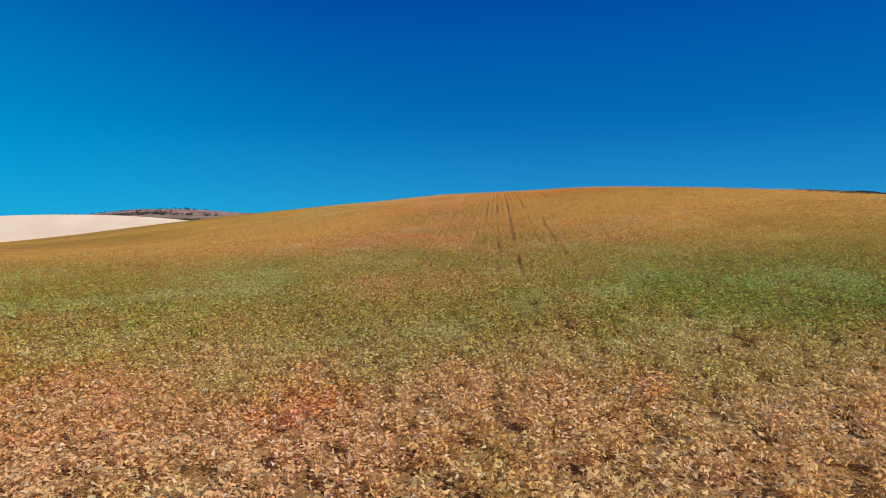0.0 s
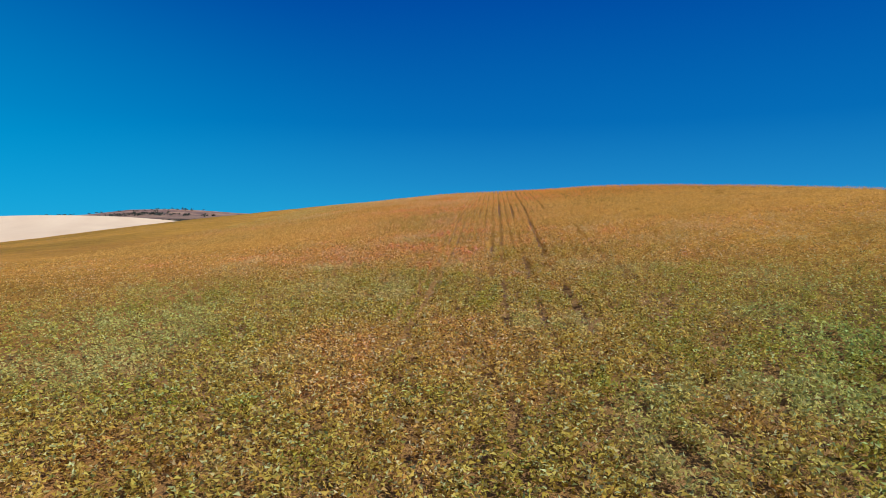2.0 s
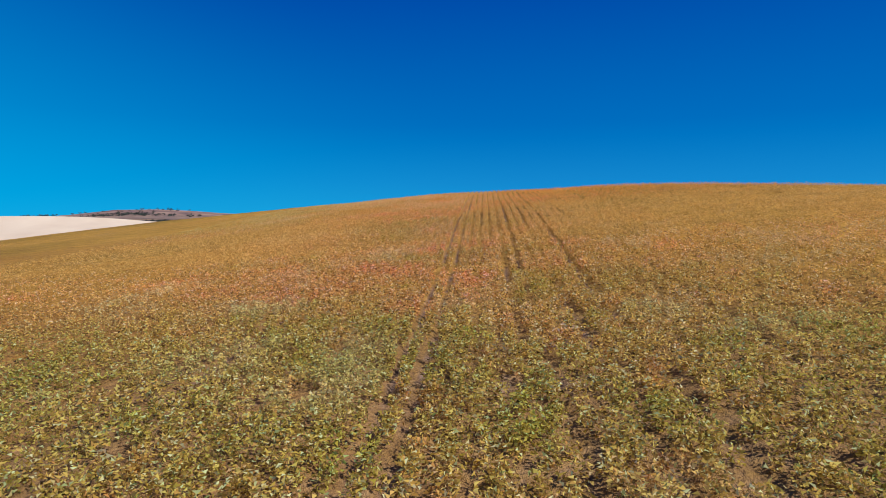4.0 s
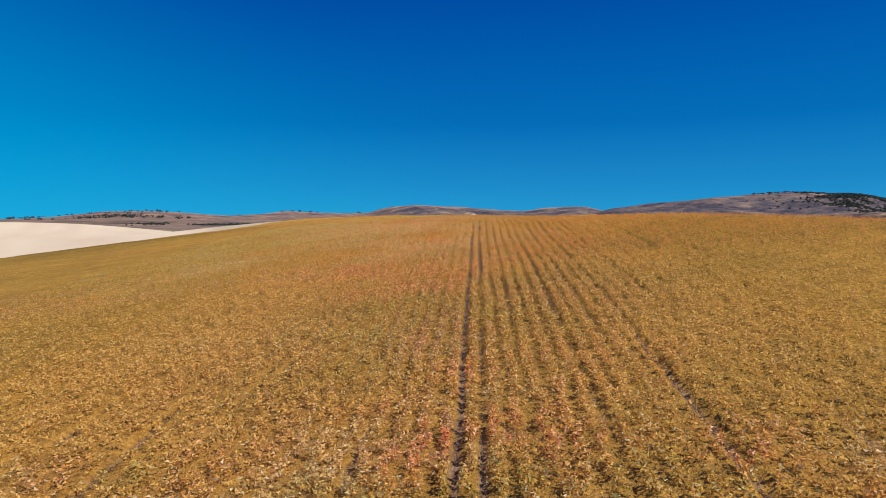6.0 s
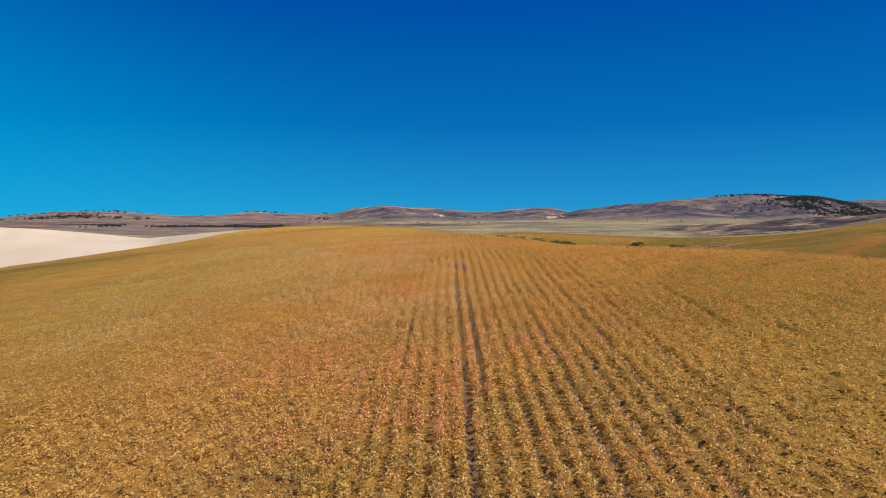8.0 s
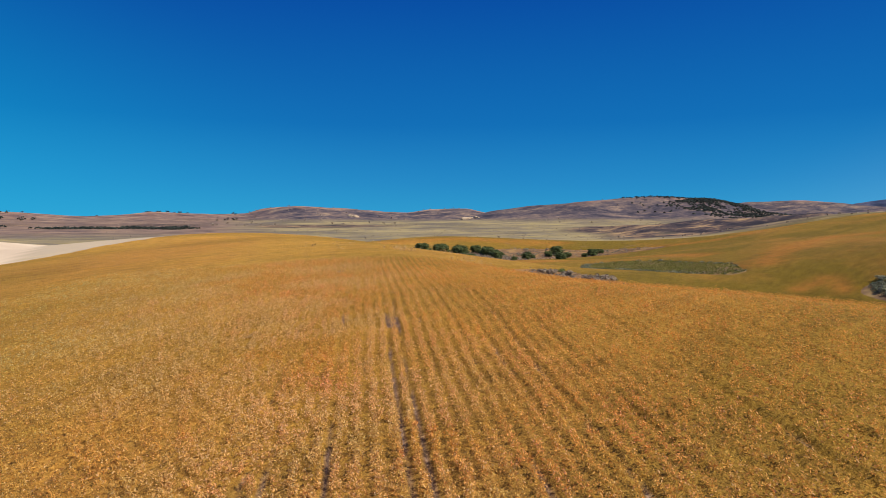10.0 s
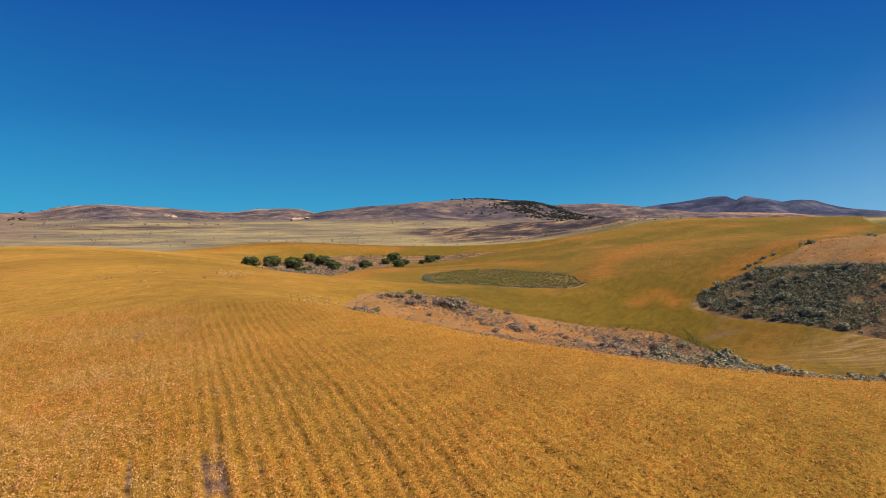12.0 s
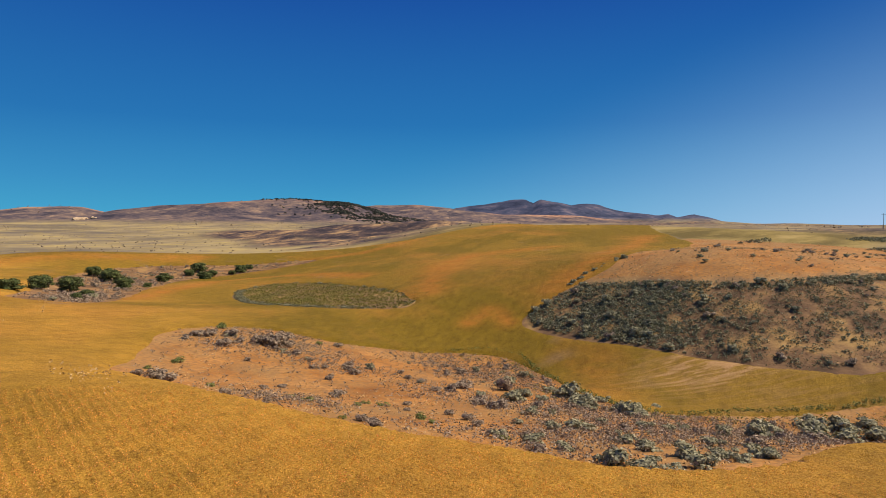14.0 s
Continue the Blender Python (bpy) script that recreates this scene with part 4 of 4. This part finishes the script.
loose_bushes("low_sagebrush", many(1, 19000, (76, 60, 126, 134), lambda x, y: knoll_test(x, y) * 0.8), (0.28, 0.62), 26, 0.13, DARK_SAGE, "low dark sagebrush crowded on the knoll face", "shrubs", 11)
loose_growth("dry_scrub", many(2, 60000, (78, 45, 130, 140), lambda x, y: (edge(x, y, FIELD) < -0.5) * (edge(x, y, STRIP) < 0) * np.clip(0.5 + 0.6 * wobble(x, y, 3, 74), 0, 1) * np.where(edge(x, y, FACE) < 0, 0.06, 1)), 0.34, 0.22, 6, 0.08, DARK_SAGE, "low grey scrub scattered on the knoll", "shrubs", 12)
loose_growth("island_grass", many(3, 26000, (60, 150, 104, 232), lambda x, y: (edge(x, y, ISLAND) > 0.4) * 0.55), 0.26, 0.3, 5, 0.12, ROUGH_GRASS, "tall green and straw grass on an uncut island in the crop", "grass", 13)
loose_bushes("island_sagebrush", many(21, 9000, (60, 150, 104, 232), lambda x, y: (np.abs(edge(x, y, ISLAND) - 0.9) < 1.0) * np.clip((75 + 0.13 * (y - 150) - x) / 3, 0.10, 1) * 0.85), (0.3, 0.75), 24, 0.14, DARK_SAGE, "dark sagebrush rim round an uncut island in the crop", "shrubs", 22)
loose_growth("strip_scrub", many(23, 42000, (20, 62, 100, 148), lambda x, y: np.clip(strip_low(x, y) * 1.3, 0.06 * (edge(x, y, STRIP) > 0.5), 1)), 0.28, 0.22, 9, 0.075, DRYBUSH, "small dry mauve scrub over the sandy strip", "shrubs", 24)
DITCH = [(70, 133), (75, 130), (75.4, 123.7), (69.6, 116.1), (63.3, 106.8), (60.2, 100.1), (60.9, 95.8), (64.1, 93.3), (68.7, 91.2), (78, 83.6), (98, 69)]
DITCH_LOOP = DITCH + [(x + 0.01, y + 0.01) for x, y in DITCH[::-1]]
loose_growth("ditch_weeds", many(25, 60000, (55, 66, 100, 136), lambda x, y: np.clip(1.4 - np.abs(edge(x, y, DITCH_LOOP)) / 0.3, 0, 1) * np.clip(0.9 + 0.5 * wobble(x, y, 5, 83), 0.3, 1)), 0.45, 0.16, 6, 0.085, GREEN, "dark green weeds along the ditch beside the field", "grass", 26)
loose_growth("verge_grass", many(31, 22000, (50, 66, 100, 136), lambda x, y: (edge(x, y, STRIP) > 0.2) * np.clip(1 - np.abs(edge(x, y, DITCH_LOOP)) / 6, 0, 1) * np.clip(0.5 + 0.8 * wobble(x, y, 4, 84), 0, 1)), 0.28, 0.2, 5, 0.09, ROUGH_GRASS, "olive and straw grass on the verge of the ditch", "grass", 32)
loose_growth("straw_weeds", many(33, 9000, (-8, 104, 30, 168), lambda x, y: (in_crop(x, y) > 1) * np.clip(wobble(x, y * 0.4, 3.2, 85) * 2.2 - 1.45, 0, 1)), 0.8, 0.14, 7, 0.085, STRAW, "dry straw weeds in streaks among the crop", "weeds", 34)
loose_bushes("gully_scrub", many(27, 26000, (22, 168, 156, 320), lambda x, y: (edge(x, y, GULLY) > 0.6) * np.clip(0.35 + wobble(x, y, 8, 81), 0.05, 1) * 0.35), (0.3, 0.8), 20, 0.16, DRYBUSH, "low mauve scrub in the dry gully", "shrubs", 28)
loose_growth("bank_grass", many(4, 16000, (18, 60, 110, 148), lambda x, y: (edge(x, y, STRIP) > 0.2) * np.clip(0.35 + 0.7 * wobble(x, y, 3.5, 75), 0.04, 1)), 0.2, 0.16, 5, 0.07, STRAW, "short tan grass tufts on the sandy strip", "grass", 14)
loose_growth("knoll_grass", many(5, 12000, (84, 50, 190, 152), lambda x, y: (edge(x, y, FIELD) < -0.4) * (edge(x, y, STRIP) < 0) * np.clip(0.4 + 0.7 * wobble(x, y, 6, 76), 0.05, 1)), 0.22, 0.2, 4, 0.10, STRAW, "short tan grass on the sandy knoll", "grass", 15)


# ---- far growth ----
def polar(seed, n, h0, h1, r0, r1, test=None):
    rng = np.random.default_rng(seed)
    h, r = np.radians(rng.uniform(h0, h1, n)), np.sqrt(rng.uniform(r0 * r0, r1 * r1, n))
    X, Y = r * np.sin(h), 40 + r * np.cos(h)
    if test is not None:
        keep = test(X, Y, np.degrees(h), r) > rng.random(n)
        X, Y = X[keep], Y[keep]
    return X, Y


def hill_wood(x, y, h, r):
    """Thick on the crest of the wooded hill, in broken clumps below."""
    crest = np.clip(1 - np.abs(h - 35.3 - 0.010 * (1400 - r)) / 7.5, 0, 1) * np.clip((r - 1150) / 170, 0, 1)
    return crest * np.clip(0.22 + 1.3 * rough(x, y, 45, 77), 0.02, 1) * 1.7


loose_bushes("hill_woods", polar(6, 15000, 24, 46, 1120, 1450, hill_wood), (1.2, 2.9), 14, 1.5, WOODS, "dark juniper woods on a far hill", "woods", 16)
loose_growth("left_hill_woods", polar(7, 2600, -34, -6, 1000, 1570, lambda x, y, h, r: np.clip(rough(x, y, 120, 78) * 2.2 - 0.5, 0, 1)), 3.5, 3.0, 9, 1.6, WOODS, "scattered dark juniper clumps on far hills", "woods", 17)
loose_bushes("valley_shrubs", polar(41, 2600, -26, -9, 770, 860, lambda x, y, h, r: np.clip(rough(x, y, 60, 87) * 2.4, 0, 1)), (0.9, 2.4), 14, 1.1, WOODS, "dark shrubs along a dry creek below the hills", "shrubs", 42)
loose_bushes("plain_sagebrush", polar(8, 7000, -16, 82, 330, 1150, lambda x, y, h, r: (in_crop(x, y) < -1) * np.clip(0.12 + rough(x, y, 70, 79) * 1.6, 0.01, 1) * 0.8), (0.3, 0.85), 10, 0.5, DRYBUSH, "grey sagebrush thinly dotted over the dry plain", "shrubs", 18)
loose_growth("range_scrub", polar(9, 2500, -10, 80, 900, 2300, lambda x, y, h, r: np.clip(rough(x, y, 150, 80) * 1.5, 0, 1)), 2.4, 2.4, 6, 1.5, DRYBUSH, "dark dry scrub over the far slopes", "shrubs", 19)


loose_growth("sage_flats", many(29, 26000, (182, 60, 400, 150), lambda x, y: (in_crop(x, y) < -2) * (y < 130) * np.clip(2.0 * wobble(x * 0.5 + y * 0.4, y, 12, 82) + 0.5 - np.abs(x + 0.6 * y - 278) / 40, 0, 1) * 0.8), 0.6, 0.6, 6, 0.26, DARK_SAGE, "dark sagebrush bands on the far eastern flats", "shrubs", 30)


# ---- pale outcrops on the far hills ----
def rock_outcrop(x, y, width, seed, label):
    """A broken heap of rocks half sunk in the slope."""
    rng = np.random.default_rng(seed)
    root = tagged(new("rock_outcrop"), label, "rocks", "outcrops on the far hills")
    root.matrix_basis = pose(x, y, 0)
    for k in range(9):
        bm = bmesh.new()
        bmesh.ops.create_icosphere(bm, subdivisions=1, radius=1.0)
        dx, dy = width * 0.5 * (rng.random() - 0.5) * 2, width * 0.3 * (rng.random() - 0.5) * 2
        s = width * (0.10 + 0.16 * rng.random())
        at = Vector((dx, dy, float(land(x + dx, y + dy)) + 0.15 * s))
        for v in bm.verts:
            v.co = Vector((v.co.x * s * 1.3, v.co.y * s, v.co.z * s * 0.6)) * (0.75 + 0.5 * rng.random()) + at
        me = bpy.data.meshes.new("outcrop_rock")
        bm.to_mesh(me)
        bm.free()
        me.materials.append(PALE_ROCK)
        part("rock", me, root)


def plain_material(name, colour, rough_=0.8, size=0.2):
    mat, n, l, bsdf = material(name)
    l.new(ramp(n, l, tex(n, l, size), [(0.3, tuple(c * 0.7 for c in colour)), (0.7, colour)]), bsdf.inputs["Base Color"])
    bsdf.inputs["Roughness"].default_value = rough_
    return mat


PALE_ROCK = plain_material("pale_rock", (0.62, 0.47, 0.30), 0.9, 2.0)
rock_outcrop(96, 1330, 22, 1, "pale sandy rock outcrop on a dark far hillside")
rock_outcrop(330, 1300, 30, 2, "low pale rock band on a far hillside")


# ---- power pole ----
def power_pole(x, y):
    wood = plain_material("weathered_pole_wood", (0.16, 0.12, 0.09))
    glass = plain_material("insulator_glaze", (0.25, 0.22, 0.2), 0.3)
    root = tagged(new("power_pole"), "weathered wooden power pole with a crossarm on a far rise", "power pole")
    root.matrix_basis = pose(x, y, float(land(x, y)), 0, 0, -75)
    part("post", wood_mesh("pole_post", [((0, 0, -0.5), (0, 0, 11.0), 0.17, 0.11, 10)], wood), root)
    part("crossarm", wood_mesh("pole_crossarm", [((-1.4, 0.12, 10.4), (1.4, 0.12, 10.4), 0.09, 0.09, 6)], wood), root)
    for at in (-1.25, -0.5, 0.5, 1.25):
        part("insulator", wood_mesh("pole_insulator", [((at, 0.12, 10.48), (at, 0.12, 10.72), 0.06, 0.03, 8)], glass), root, "small glazed insulator")


power_pole(524, 158)
